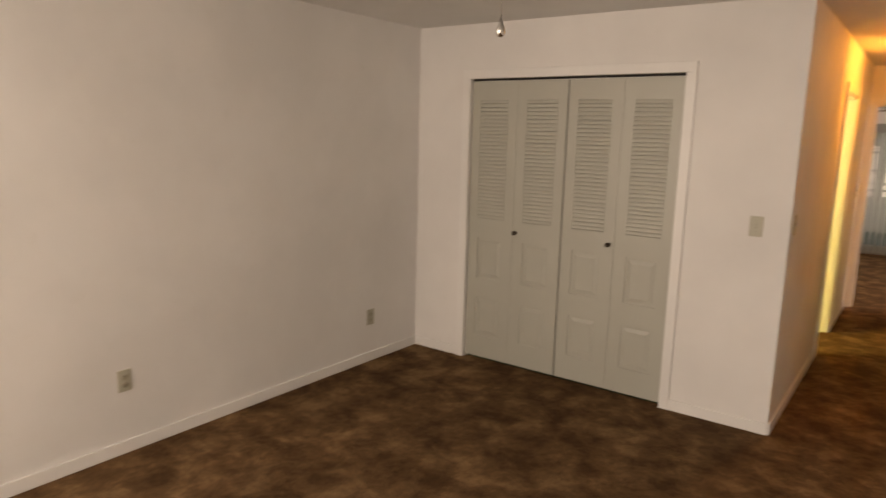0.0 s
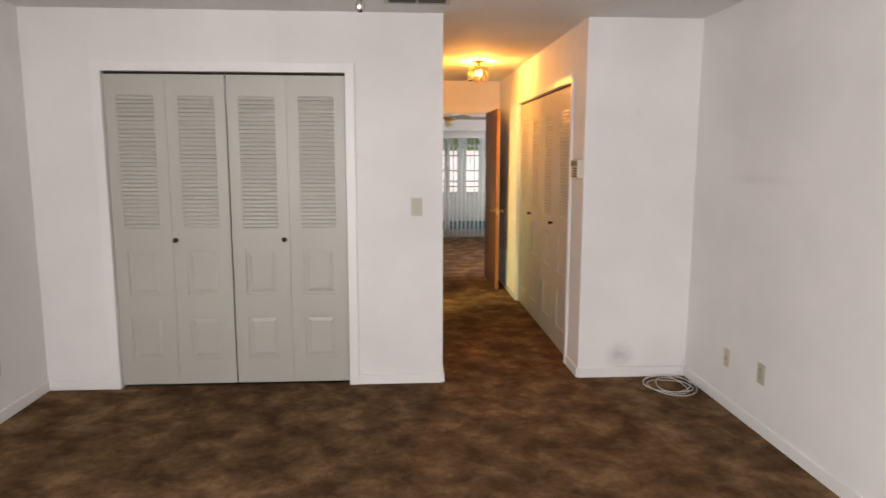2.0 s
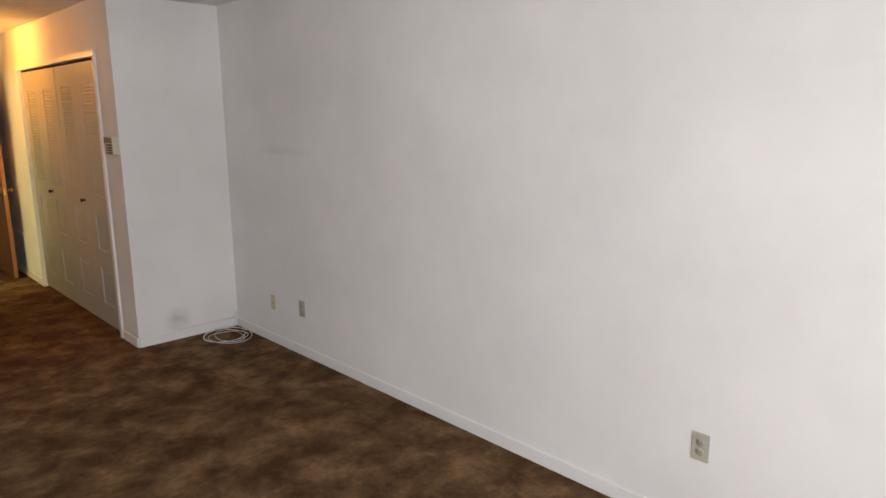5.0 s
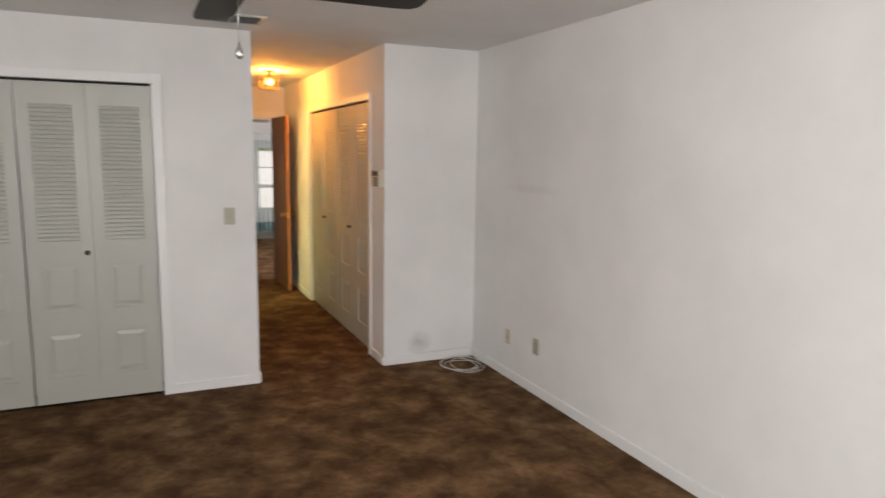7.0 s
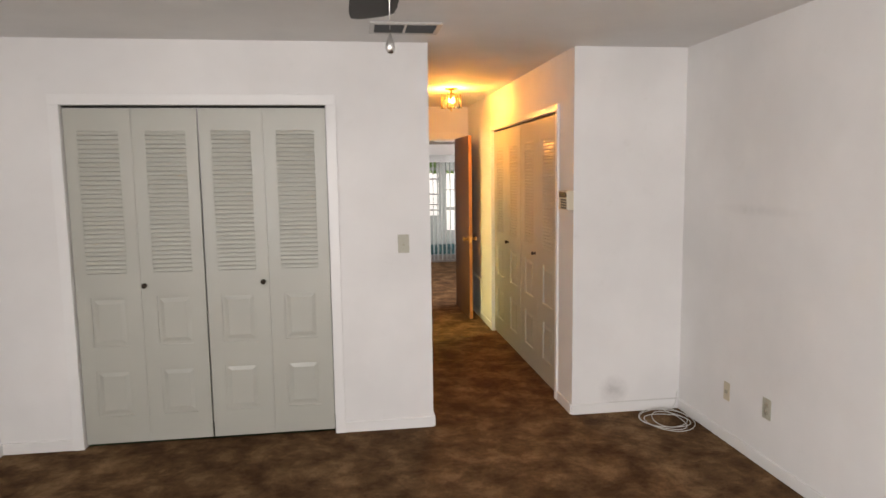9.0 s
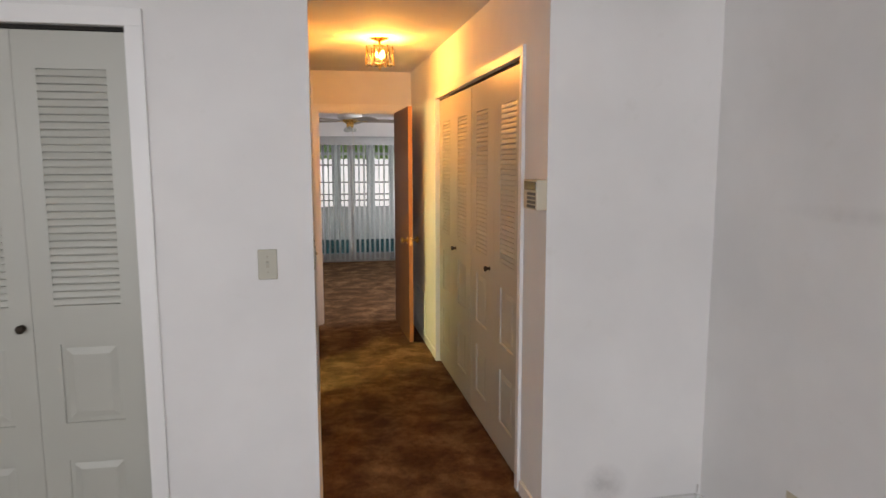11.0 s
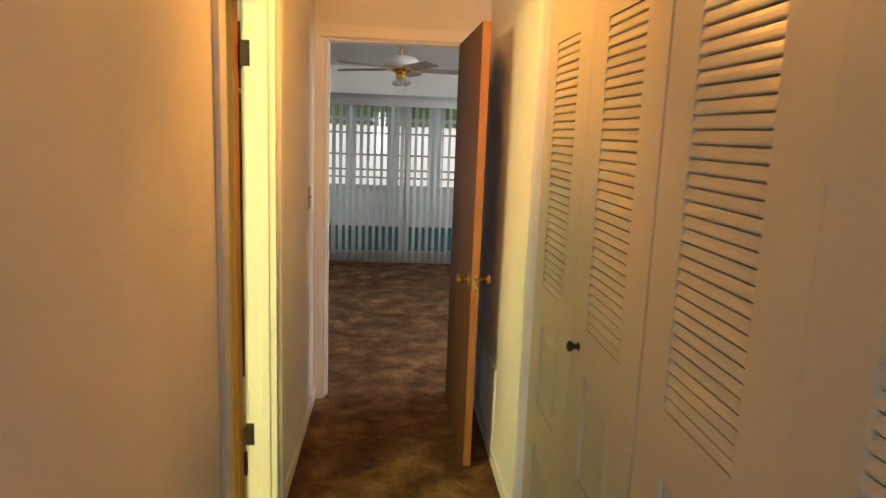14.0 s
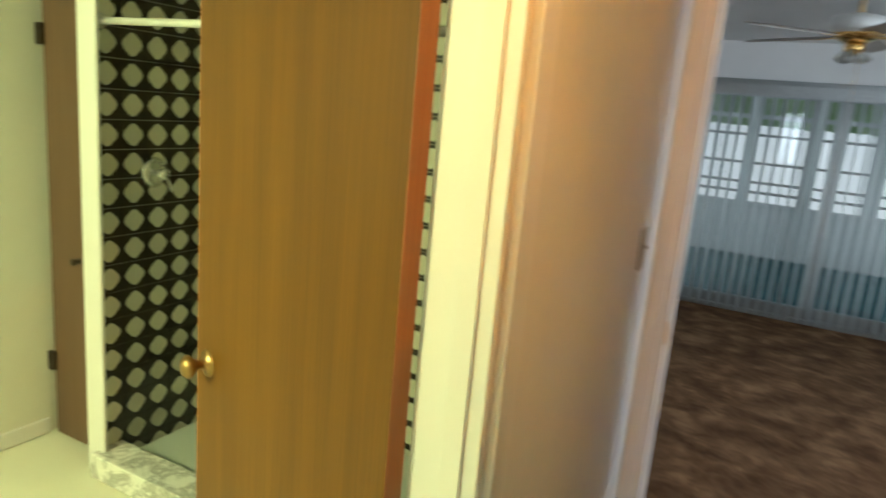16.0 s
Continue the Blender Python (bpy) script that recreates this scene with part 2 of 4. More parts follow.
def lathe(profile, seg=24, m=None):
    """A turned shape round z from (radius, height) pairs."""
    bm = bmesh.new()
    rings = []
    for r, z in profile:
        if r < 1e-5:
            rings.append([bm.verts.new((0, 0, z))])
        else:
            rings.append([bm.verts.new((r * math.cos(2 * math.pi * i / seg), r * math.sin(2 * math.pi * i / seg), z)) for i in range(seg)])
    for a, b in zip(rings, rings[1:]):
        for i in range(seg):
            j = (i + 1) % seg
            if len(a) == 1 and len(b) > 1:
                bm.faces.new((a[0], b[i], b[j]))
            elif len(b) == 1 and len(a) > 1:
                bm.faces.new((a[i], b[0], a[j]))
            elif len(a) > 1:
                bm.faces.new((a[i], b[i], b[j], a[j]))
    bmesh.ops.recalc_face_normals(bm, faces=bm.faces)
    for f in bm.faces:
        f.smooth = True
    if m:
        bm.transform(m)
    return bm


def tube(points, radius, seg=8):
    """A round rod or cable along points."""
    bm = bmesh.new()
    pts = [Vector(p) for p in points]
    rings = []
    for i, p in enumerate(pts):
        d = (pts[min(i + 1, len(pts) - 1)] - pts[max(i - 1, 0)]).normalized()
        a = d.cross(Vector((0, 0, 1)) if abs(d.z) < 0.9 else Vector((1, 0, 0))).normalized()
        b = d.cross(a)
        rings.append([bm.verts.new(p + radius * (math.cos(2 * math.pi * k / seg) * a + math.sin(2 * math.pi * k / seg) * b)) for k in range(seg)])
    for a, b in zip(rings, rings[1:]):
        for k in range(seg):
            bm.faces.new((a[k], a[(k + 1) % seg], b[(k + 1) % seg], b[k]))
    bm.faces.new(rings[0][::-1])
    bm.faces.new(rings[-1])
    bmesh.ops.recalc_face_normals(bm, faces=bm.faces)
    for f in bm.faces:
        f.smooth = True
    return bm


def mesh_of(name, bm, *mats):
    me = bpy.data.meshes.new(name)
    bm.to_mesh(me)
    bm.free()
    for m in mats:
        me.materials.append(m)
    return me


def part(name, bm, mat, parent=None, label="", m=None):
    """One mesh object, under a thing or a part. bm may be a mesh that is shared."""
    me = bm if isinstance(bm, bpy.types.Mesh) else mesh_of(name, bm, mat)
    ob = new(name, me)
    ob.parent = parent
    if m:
        ob.matrix_basis = m
    if label:
        ob["label"] = label
    return ob


def thing(name, label, category, m=None, group=""):
    ob = new(name)
    ob.empty_display_size = 0.1
    if m:
        ob.matrix_basis = m
    return tagged(ob, label, category, group)


def structure(name, bm, mat, label=""):
    return tagged(part(name, bm, mat), label, kind="structure")


def wall(name, x0, x1, y0, y1, z0, z1, mat, holes=(), along="x", label=""):
    """A wall with thickness; holes are (from, to, bottom, top) along it."""
    bm = bmesh.new()
    lo, hi = (x0, x1) if along == "x" else (y0, y1)
    near, far = (y0, y1) if along == "x" else (x0, x1)
    us = sorted({lo, hi, *(u for h in holes for u in h[:2])})
    zs = sorted({z0, z1, *(min(max(v, z0), z1) for h in holes for v in h[2:])})
    made = {}

    def at(i, k, side):
        if (i, k, side) not in made:
            made[i, k, side] = bm.verts.new((us[i], side, zs[k]) if along == "x" else (side, us[i], zs[k]))
        return made[i, k, side]

    def solid(i, k):
        if not (0 <= i < len(us) - 1 and 0 <= k < len(zs) - 1):
            return False
        u, v = (us[i] + us[i + 1]) / 2, (zs[k] + zs[k + 1]) / 2
        return not any(p < u < q and c < v < d for p, q, c, d in holes)

    for i in range(len(us) - 1):
        for k in range(len(zs) - 1):
            if not solid(i, k):
                continue
            for side in (near, far):
                bm.faces.new([at(i, k, side), at(i + 1, k, side), at(i + 1, k + 1, side), at(i, k + 1, side)])
            for di, dk, p, q in ((-1, 0, (0, 0), (0, 1)), (1, 0, (1, 0), (1, 1)), (0, -1, (0, 0), (1, 0)), (0, 1, (0, 1), (1, 1))):
                if not solid(i + di, k + dk):
                    bm.faces.new([at(i + p[0], k + p[1], near), at(i + q[0], k + q[1], near), at(i + q[0], k + q[1], far), at(i + p[0], k + p[1], far)])
    bmesh.ops.recalc_face_normals(bm, faces=bm.faces)
    return structure(name, bm, mat, label)


# ---- plan: closet wall at y = 0, hall's left wall at x = 0 ----
LEFT, RIGHT, BACK, CEILING = -2.570, 1.697, -6.05, 2.40
HALL, RETURN, END = 0.938, 0.042, 3.845
C0, C1, H0, H1, HEAD = -2.106, -0.620, 0.385, 2.488, 2.03
B0, B1 = 1.82, 2.628
D0, D1 = 0.046, 0.882
DEN_L, DEN_R, SLIDE, PORCH = -1.3, 3.0, 7.92, 10.95
TUB = 3.31

# floors
structure("floor_bedroom_hall", boxed(LEFT - 0.1, RIGHT + 0.1, BACK - 0.1, RETURN, -0.12, 0), CARPET)
structure("floor_hall", boxed(-0.055, 1.7, RETURN, END + 0.05, -0.12, 0), CARPET)
structure("floor_den", boxed(DEN_L - 0.1, DEN_R + 0.1, END + 0.05, SLIDE + 0.02, -0.12, 0), CARPET)
structure("floor_bathroom", boxed(-2.6, -0.055, 0.66, TUB + 0.9, -0.12, -0.004), BATH_FLOOR)
structure("floor_porch", boxed(-3.2, 4.2, SLIDE + 0.02, PORCH + 0.1, -0.12, -0.005), TEAL)
structure("ground", boxed(-300, 300, -300, 300, -0.5, -0.3), GRASS)

# bedroom
wall("wall_closet", LEFT - 0.1, 0, 0, 0.11, 0, 2.5, WALL, [(C0, C1, 0, HEAD)])
wall("wall_bedroom_west", LEFT - 0.1, LEFT, BACK - 0.1, 0, 0, 2.5, WALL, [(-5.4, -3.9, 0.75, 2.1)], along="y")
wall("wall_bedroom_east", RIGHT, RIGHT + 0.1, BACK - 0.1, RETURN + 0.11, 0, 2.5, WALL_RUBBED, along="y")
wall("wall_return", HALL, RIGHT, RETURN, RETURN + 0.11, 0, 2.5, WALL_SCUFF)
wall("wall_bedroom_window", LEFT, RIGHT, BACK - 0.1, BACK, 0, 2.5, WALL, [(-1.65, 0.25, 0.75, 2.1)])
wall("wall_closet_back", LEFT - 0.1, -0.11, 0.62, 0.66, 0, 2.5, WALL)
wall("wall_closet_side", LEFT - 0.1, LEFT, 0.11, 0.62, 0, 2.5, WALL, along="y")
structure("ceiling_bedroom", boxed(LEFT, RIGHT, BACK, RETURN, CEILING, CEILING + 0.1), CEIL)

# hall
wall("wall_hall_west", -0.11, 0, 0.11, END, 0, 2.5, WALL, [(B0, B1, 0, HEAD)], along="y")
wall("wall_hall_east", HALL, HALL + 0.11, RETURN + 0.11, END, 0, 2.5, WALL, [(H0, H1, 0, HEAD)], along="y")
wall("wall_hall_end", -0.11, DEN_R + 0.1, END, END + 0.11, 0, 2.6, WALL, [(D0, D1, 0, HEAD)])
wall("wall_hall_closet_back", 1.66, 1.7, RETURN + 0.11, END, 0, 2.5, WALL, along="y")
structure("ceiling_hall", boxed(0, 1.66, RETURN, END, CEILING, CEILING + 0.1), CEIL)

# bathroom
wall("wall_bath_south", -2.6, -0.11, 0.66, 0.76, 0, 2.5, BATH_WALL)
wall("wall_bath_west", -2.415, -2.315, 0.76, TUB + 0.9, 0, 2.5, BATH_WALL, along="y")
wall("wall_bath_cabinet", -2.315, -1.90, TUB, TUB + 0.1, 0, 2.5, BATH_WALL, [(-2.315, -1.93, 0.0, 2.02)])
wall("wall_stall_header", -1.90, -0.11, TUB, TUB + 0.1, 2.2, 2.5, BATH_WALL)
wall("wall_stall_side", -1.98, -1.90, TUB + 0.1, TUB + 0.8, 0, 2.5, BATH_WALL, along="y")
wall("wall_stall_back", -2.415, -0.11, TUB + 0.8, TUB + 0.9, 0, 2.6, BATH_WALL)
wall("wall_stall_end", -0.2, -0.11, TUB + 0.1, TUB + 0.8, 0, 2.5, BATH_WALL, along="y")
structure("ceiling_bathroom", boxed(-2.315, -0.11, 0.76, TUB + 0.8, CEILING, CEILING + 0.1), CEIL)

# den, with its ceiling falling towards the porch
wall("wall_den_west", DEN_L - 0.1, DEN_L, TUB + 0.9, SLIDE, 0, 2.6, WALL, along="y")
# the unseen east opening is there only for the added den lamp
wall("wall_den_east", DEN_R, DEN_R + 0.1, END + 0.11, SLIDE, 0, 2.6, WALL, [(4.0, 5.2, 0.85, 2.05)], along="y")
wall("wall_den_slider", DEN_L - 0.1, DEN_R + 0.1, SLIDE, SLIDE + 0.14, 0, 2.6, WALL, [(-0.95, 2.1, 0, 1.95)])
bm = bmesh.new()
vs = [bm.verts.new(p) for p in ((DEN_L - 0.1, END, 2.46), (DEN_R + 0.1, END, 2.46), (DEN_R + 0.1, SLIDE + 0.1, 2.24), (DEN_L - 0.1, SLIDE + 0.1, 2.24),
                                (DEN_L - 0.1, END, 2.7), (DEN_R + 0.1, END, 2.7), (DEN_R + 0.1, SLIDE + 0.1, 2.7), (DEN_L - 0.1, SLIDE + 0.1, 2.7))]
for f in ((3, 2, 1, 0), (4, 5, 6, 7), (0, 1, 5, 4), (1, 2, 6, 5), (2, 3, 7, 6), (3, 0, 4, 7)):
    bm.faces.new([vs[i] for i in f])
structure("ceiling_den", bm, CEIL)

# porch
# end openings are unseen, cut for the two added porch lamps
wall("wall_porch_west", -3.2, -3.1, SLIDE + 0.14, PORCH, 0, 2.5, PORCH_WALL, [(8.3, 10.6, 0.64, 1.98)], along="y")
wall("wall_porch_east", 4.1, 4.2, SLIDE + 0.14, PORCH, 0, 2.5, PORCH_WALL, [(8.3, 10.6, 0.64, 1.98)], along="y")
PANES = [(-2.12, -1.57), (-1.45, -0.92), (-0.80, -0.28), (-0.165, 0.40), (0.53, 1.09), (1.205, 1.56), (2.30, 2.85), (2.97, 3.50)]
wall("wall_porch_front", -3.2, 4.2, PORCH, PORCH + 0.1, 0, 2.5, PORCH_WALL,
     [(a, b, 0.64, 1.98) for a, b in PANES] + [(1.60, 2.22, 0, 1.98)])
structure("ceiling_porch", boxed(-3.1, 4.1, SLIDE + 0.14, PORCH, 2.2, 2.3), CEIL)
# self-glowing sheet seen through the porch windows
structure("backdrop", boxed(-14, 16, 15.5, 15.6, -0.3, 6), GLOW_SHEET)


# ---- trim ----
def skirting(x0, y0, x1, y1, nx, ny):
    """A painted baseboard along a wall; (nx, ny) points into the room."""
    bm = bmesh.new()
    h, t = 0.068, 0.013
    ax, ay = sorted((x0, x1)), sorted((y0, y1))
    if nx:
        lo, hi = (x0, x0 + nx * t) if nx > 0 else (x0 + nx * t, x0)
        box(bm, lo, hi, ay[0], ay[1], 0.0, h, soft=0.004)
    else:
        lo, hi = (y0, y0 + ny * t) if ny > 0 else (y0 + ny * t, y0)
        box(bm, ax[0], ax[1], lo, hi, 0.0, h, soft=0.004)
    return structure("baseboard", bm, TRIM)


CW = 0.06
skirting(LEFT + 0.013, 0, C0 - CW, 0, 0, -1)
skirting(C1 + CW, 0, -0.0, 0, 0, -1)
skirting(LEFT, BACK, LEFT, 0, 1, 0)
skirting(RIGHT, BACK, RIGHT, RETURN, -1, 0)
skirting(HALL, RETURN, RIGHT - 0.013, RETURN, 0, -1)
skirting(0, 0.0, 0, B0 - CW, 1, 0)
skirting(0, B1 + CW, 0, END, 1, 0)
skirting(HALL, RETURN, HALL, H0 - CW, -1, 0)
skirting(HALL, H1 + 0.045, HALL, END, -1, 0)
skirting(-2.315, 0.76, -2.315, TUB + 0.07, 1, 0)
skirting(-2.302, 0.76, -0.11, 0.76, 0, 1)


def casing(name, a, b, top, plane, side, along="x", w=CW, parts=("left", "right", "top")):
    """A flat door casing on one face of a wall."""
    t = 0.016
    lo, hi = (plane, plane + side * t) if side > 0 else (plane + side * t, plane)
    bm = bmesh.new()
    runs = {"left": (a - w, a, 0, top), "right": (b, b + w, 0, top), "top": (a - w, b + w, top, top + w)}
    for key in parts:
        p, q, c, d = runs[key]
        if along == "x":
            box(bm, p, q, lo, hi, c, d, soft=0.0025)
        else:
            box(bm, lo, hi, p, q, c, d, soft=0.0025)
    return structure(name, bm, TRIM)


casing("trim_closet", C0, C1, HEAD, 0, -1)
casing("trim_hall_closet", H0, H1, HEAD, HALL, -1, "y", 0.045)
casing("trim_bath_door", B0, B1, HEAD, 0, 1, "y", 0.065)
casing("trim_bath_door_inside", B0, B1, HEAD, -0.11, -1, "y", 0.065)
casing("trim_den_door", D0, D1, HEAD, END, -1, "x", 0.066, ("left", "top"))
casing("trim_den_door_side", D0, D1, HEAD, END, -1, "x", 0.058, ("right",))
casing("trim_den_door_inside", D0, D1, HEAD, END + 0.11, 1, "x", 0.06)


def jamb(name, a, b, top, p0, p1, along, stop):
    """Jamb lining of a doorway with a stop strip at depth stop."""
    bm = bmesh.new()
    t = 0.018

    def put(u0, u1, v0, v1, z0, z1):
        if along == "x":
            box(bm, u0, u1, v0, v1, z0, z1, soft=0.002)
        else:
            box(bm, v0, v1, u0, u1, z0, z1, soft=0.002)

    put(a - 0.001, a + t, p0 + 0.001, p1 - 0.001, 0, top)
    put(b - t, b + 0.001, p0 + 0.001, p1 - 0.001, 0, top)
    put(a + t, b - t, p0 + 0.001, p1 - 0.001, top - t, top + 0.001)
    put(a + t, a + t + 0.011, stop, stop + 0.035, 0, top - t)
    put(b - t - 0.005, b - t, stop, stop + 0.035, 0, top - t)
    return structure(name, bm, TRIM)


jamb("jamb_bath_door", B0, B1, HEAD, -0.11, 0, "y", -0.062)
jamb("jamb_den_door", D0, D1, HEAD, END, END + 0.11, "x", END + 0.045)


# ---- louvred bifold closet doors ----
def knob_mesh(scale=1.0, mat=BRONZE):
    return mesh_of("knob", lathe([(0.0, 0.034), (0.011, 0.033), (0.0155, 0.027), (0.0155, 0.022), (0.008, 0.014), (0.0065, 0.004), (0.013, 0.002), (0.013, -0.001)],
                                 20, Matrix.Rotation(radians(90), 4, "X") @ Matrix.Scale(scale, 4)), mat)


KNOB = knob_mesh()


def bifold(name, label, width, m, louvre_w, knobs, lz0, lz1):
    """Four leaves side by side along x, faces towards -y, hinged in pairs."""
    t = thing(name, label, "closet door", m, "louvred closet doors")
    w, tall, th = width / 4, 2.012, 0.03
    n = 32
    side = (w - louvre_w) / 2
    pitch = (lz1 - lz0) / n
    bm = bmesh.new()
    prof = ((0.016, pitch / 2), (0.0125, pitch / 2), (0.0125, pitch * 0.445), (0.0046, pitch * 0.42), (0.0018, pitch * 0.08), (0.0002, -pitch * 0.26), (0.0008, -pitch * 0.38), (0.0030, -pitch * 0.44), (0.0125, -pitch * 0.465), (0.016, -pitch / 2))
    ends = [[bm.verts.new((sx * (louvre_w / 2 + 0.001), y, z)) for y, z in prof] for sx in (-1, 1)]
    for k in range(len(prof)):
        j = (k + 1) % len(prof)
        bm.faces.new((ends[0][k], ends[0][j], ends[1][j], ends[1][k]))
    bm.faces.new(ends[0][::-1])
    bm.faces.new(ends[1])
    bmesh.ops.recalc_face_normals(bm, faces=bm.faces)
    slat = mesh_of("slat", bm, CLOSET)
    pw = min(louvre_w * 0.9, louvre_w - 0.012)
    raised = {}
    for z0, z1 in ((0.185, 0.472), (0.615, 0.912)):
        bm = bmesh.new()
        hx, hz = pw / 2 - 0.012, (z1 - z0) / 2 - 0.014
        outer = [bm.verts.new((sx * hx, 0.0075, sz * hz)) for sx, sz in ((-1, -1), (1, -1), (1, 1), (-1, 1))]
        inner = [bm.verts.new((sx * (hx - 0.026), 0.001, sz * (hz - 0.026))) for sx, sz in ((-1, -1), (1, -1), (1, 1), (-1, 1))]
        for i in range(4):
            j = (i + 1) % 4
            bm.faces.new((outer[i], outer[j], inner[j], inner[i]))
        bm.faces.new(inner)
        bm.faces.new(outer[::-1])
        bmesh.ops.recalc_face_normals(bm, faces=bm.faces)
        raised[(z0, z1)] = mesh_of("raised_panel", bm, CLOSET)
    for k in range(4):
        x0 = -width / 2 + k * w
        g0 = 0.005 if k in (0, 2) else 0.0008
        g1 = 0.005 if k in (1, 3) else 0.0008
        bm = bmesh.new()
        a, b = g0, w - g1
        ia, ib = w / 2 - louvre_w / 2, w / 2 + louvre_w / 2
        pa, pb = w / 2 - pw / 2, w / 2 + pw / 2
        box(bm, a, ia, 0, th, 0.02, tall)
        box(bm, ib, b, 0, th, 0.02, tall)
        box(bm, ia, ib, 0, th, lz1, tall)
        box(bm, ia, ib, 0, th, 0.02, 0.185)
        box(bm, ia, ib, 0, th, 0.472, 0.615)
        box(bm, ia, ib, 0, th, 0.912, lz0)
        for z0, z1 in raised:
            box(bm, ia, ib, 0.008, th, z0, z1)
            box(bm, ia, pa, 0, 0.008, z0, z1)
            box(bm, pb, ib, 0, 0.008, z0, z1)
        leaf = part("leaf", bm, CLOSET, t, "", pose(x0, 0, 0))
        part("back_board", boxed(ia, ib, 0.0155, th, lz0, lz1), CLOSET, leaf)
        for i in range(n):
            part("slat", slat, CLOSET, leaf, "", pose(w / 2, 0, lz0 + (i + 0.5) * pitch))
        for z0, z1 in raised:
            part("raised_panel", raised[(z0, z1)], CLOSET, leaf, "", pose(w / 2, 0.001, (z0 + z1) / 2))
        if k in knobs:
            part("knob", KNOB, BRONZE, leaf, "dark bronze knob", pose(knobs[k], 0, 0.978))
    # shade of the gap above the leaves is put into the track's colour
    part("track", boxed(-width / 2 + 0.003, width / 2 - 0.003, 0.001, 0.028, 2.017, 2.029), DARK, t, "top track, coloured near-black as the shaded gap")
    return t


BW = C1 - C0
bifold("bifold_closet_door", "pale grey painted louvred bifold closet doors with dark knobs, closed", BW,
       pose((C0 + C1) / 2, 0.018, 0), 0.224, {1: 0.022, 2: BW / 4 - 0.0345}, 1.054, 1.885)
HW = 2.08
bifold("bifold_closet_door", "pale painted louvred bifold doors on the hall closet, closed", HW,
       pose(HALL + 0.014, 1.43, 0, 0, 0, -90), 0.26, {1: 0.074, 2: HW / 4 - 0.071}, 1.043, 1.853)


# ---- flush wooden doors ----
def door_knob(parent, x, z, th, mat):
    prof = [(0.0, 0.062), (0.018, 0.060), (0.027, 0.050), (0.027, 0.043), (0.016, 0.033), (0.011, 0.022), (0.012, 0.008), (0.030, 0.006), (0.032, 0.0)]
    for s in (-1, 1):
        m = pose(x, -0.0 if s < 0 else th, z, 90 if s < 0 else -90)
        part("knob", lathe(prof, 24, None), mat, parent, "round aged brass knob", m)


def flush_door(name, label, width, m, knob_mat, leaf_mat, back=False):
    """A leaf along +x from its hinges at the origin, thickness in +y."""
    t = thing(name, label, "door", m)
    th, z0, z1 = 0.035, 0.018, 2.018
    leaf = part("leaf", boxed(0, width - 0.006, 0, th, z0, z1, soft=0.0015), leaf_mat, t)
    part("edge_band", boxed(width - 0.006, width, 0.0005, th - 0.0005, z0, z1, soft=0.001), LIT_EDGE_WOOD, t, "solid wood edge with orange lamplight in its colour")
    part("hinge_edge", boxed(-0.0012, 0.0002, 0.0005, th - 0.0005, z0, z1), LIT_EDGE_WOOD, t, "solid wood edge with orange lamplight in its colour")
    part("latch_plate", boxed(width, width + 0.0015, 0.005, th - 0.005, 0.86, 0.93, soft=0.0005), BRASS, t, "brass latch plate")
    door_knob(leaf, width - 0.065, 0.90, th, knob_mat)
    for z in (0.23, 1.80):
        h = part("hinge", boxed(-0.004, 0.036, *((th, th + 0.0025) if back else (-0.0025, 0.0)), z - 0.045, z + 0.045, soft=0.0008), BRONZE, t, "dark bronze butt hinge")
        part("hinge_pin", lathe([(0, -0.05), (0.006, -0.05), (0.0065, 0.0), (0.006, 0.05), (0, 0.052)], 10), BRONZE, h, "", pose(-0.006, th + 0.006 if back else -0.006, z))
    return t


# bathroom leaf, swung into the bathroom past a right angle
ang = math.degrees(math.atan2(0.258, -0.694))
flush_door("flush_door", "stained flush wood door, golden bathroom light in its colour, swung open into the bathroom", 0.74,
           pose(-0.134, B1 - 0.004, 0, 0, 0, ang), AGED_BRASS, DOOR_WOOD)
# den leaf, swung into the hall against the east wall
flush_door("flush_door", "stained flush wood door, shade in its reddish-brown colour, folded open along the hall", 0.826,
           pose(0.770, END - 0.020, 0, 0, 0, -88.8), AGED_BRASS, DEN_WOOD, True)
for z in (0.363, 1.803):
    ob = part("door_hinge", boxed(-0.122, -0.090, B1 - 0.0205, B1 - 0.017, z - 0.045, z + 0.045, soft=0.0008), BRONZE)
    tagged(ob, "dark bronze butt hinge on the white door jamb", "hinge", "bathroom door hinges")
tagged(part("strike_plate", boxed(D0 + 0.017, D0 + 0.0195, END + 0.012, END + 0.036, 0.86, 0.93, soft=0.0005), BRASS), "small brass strike plate on the white jamb", "strike plate")


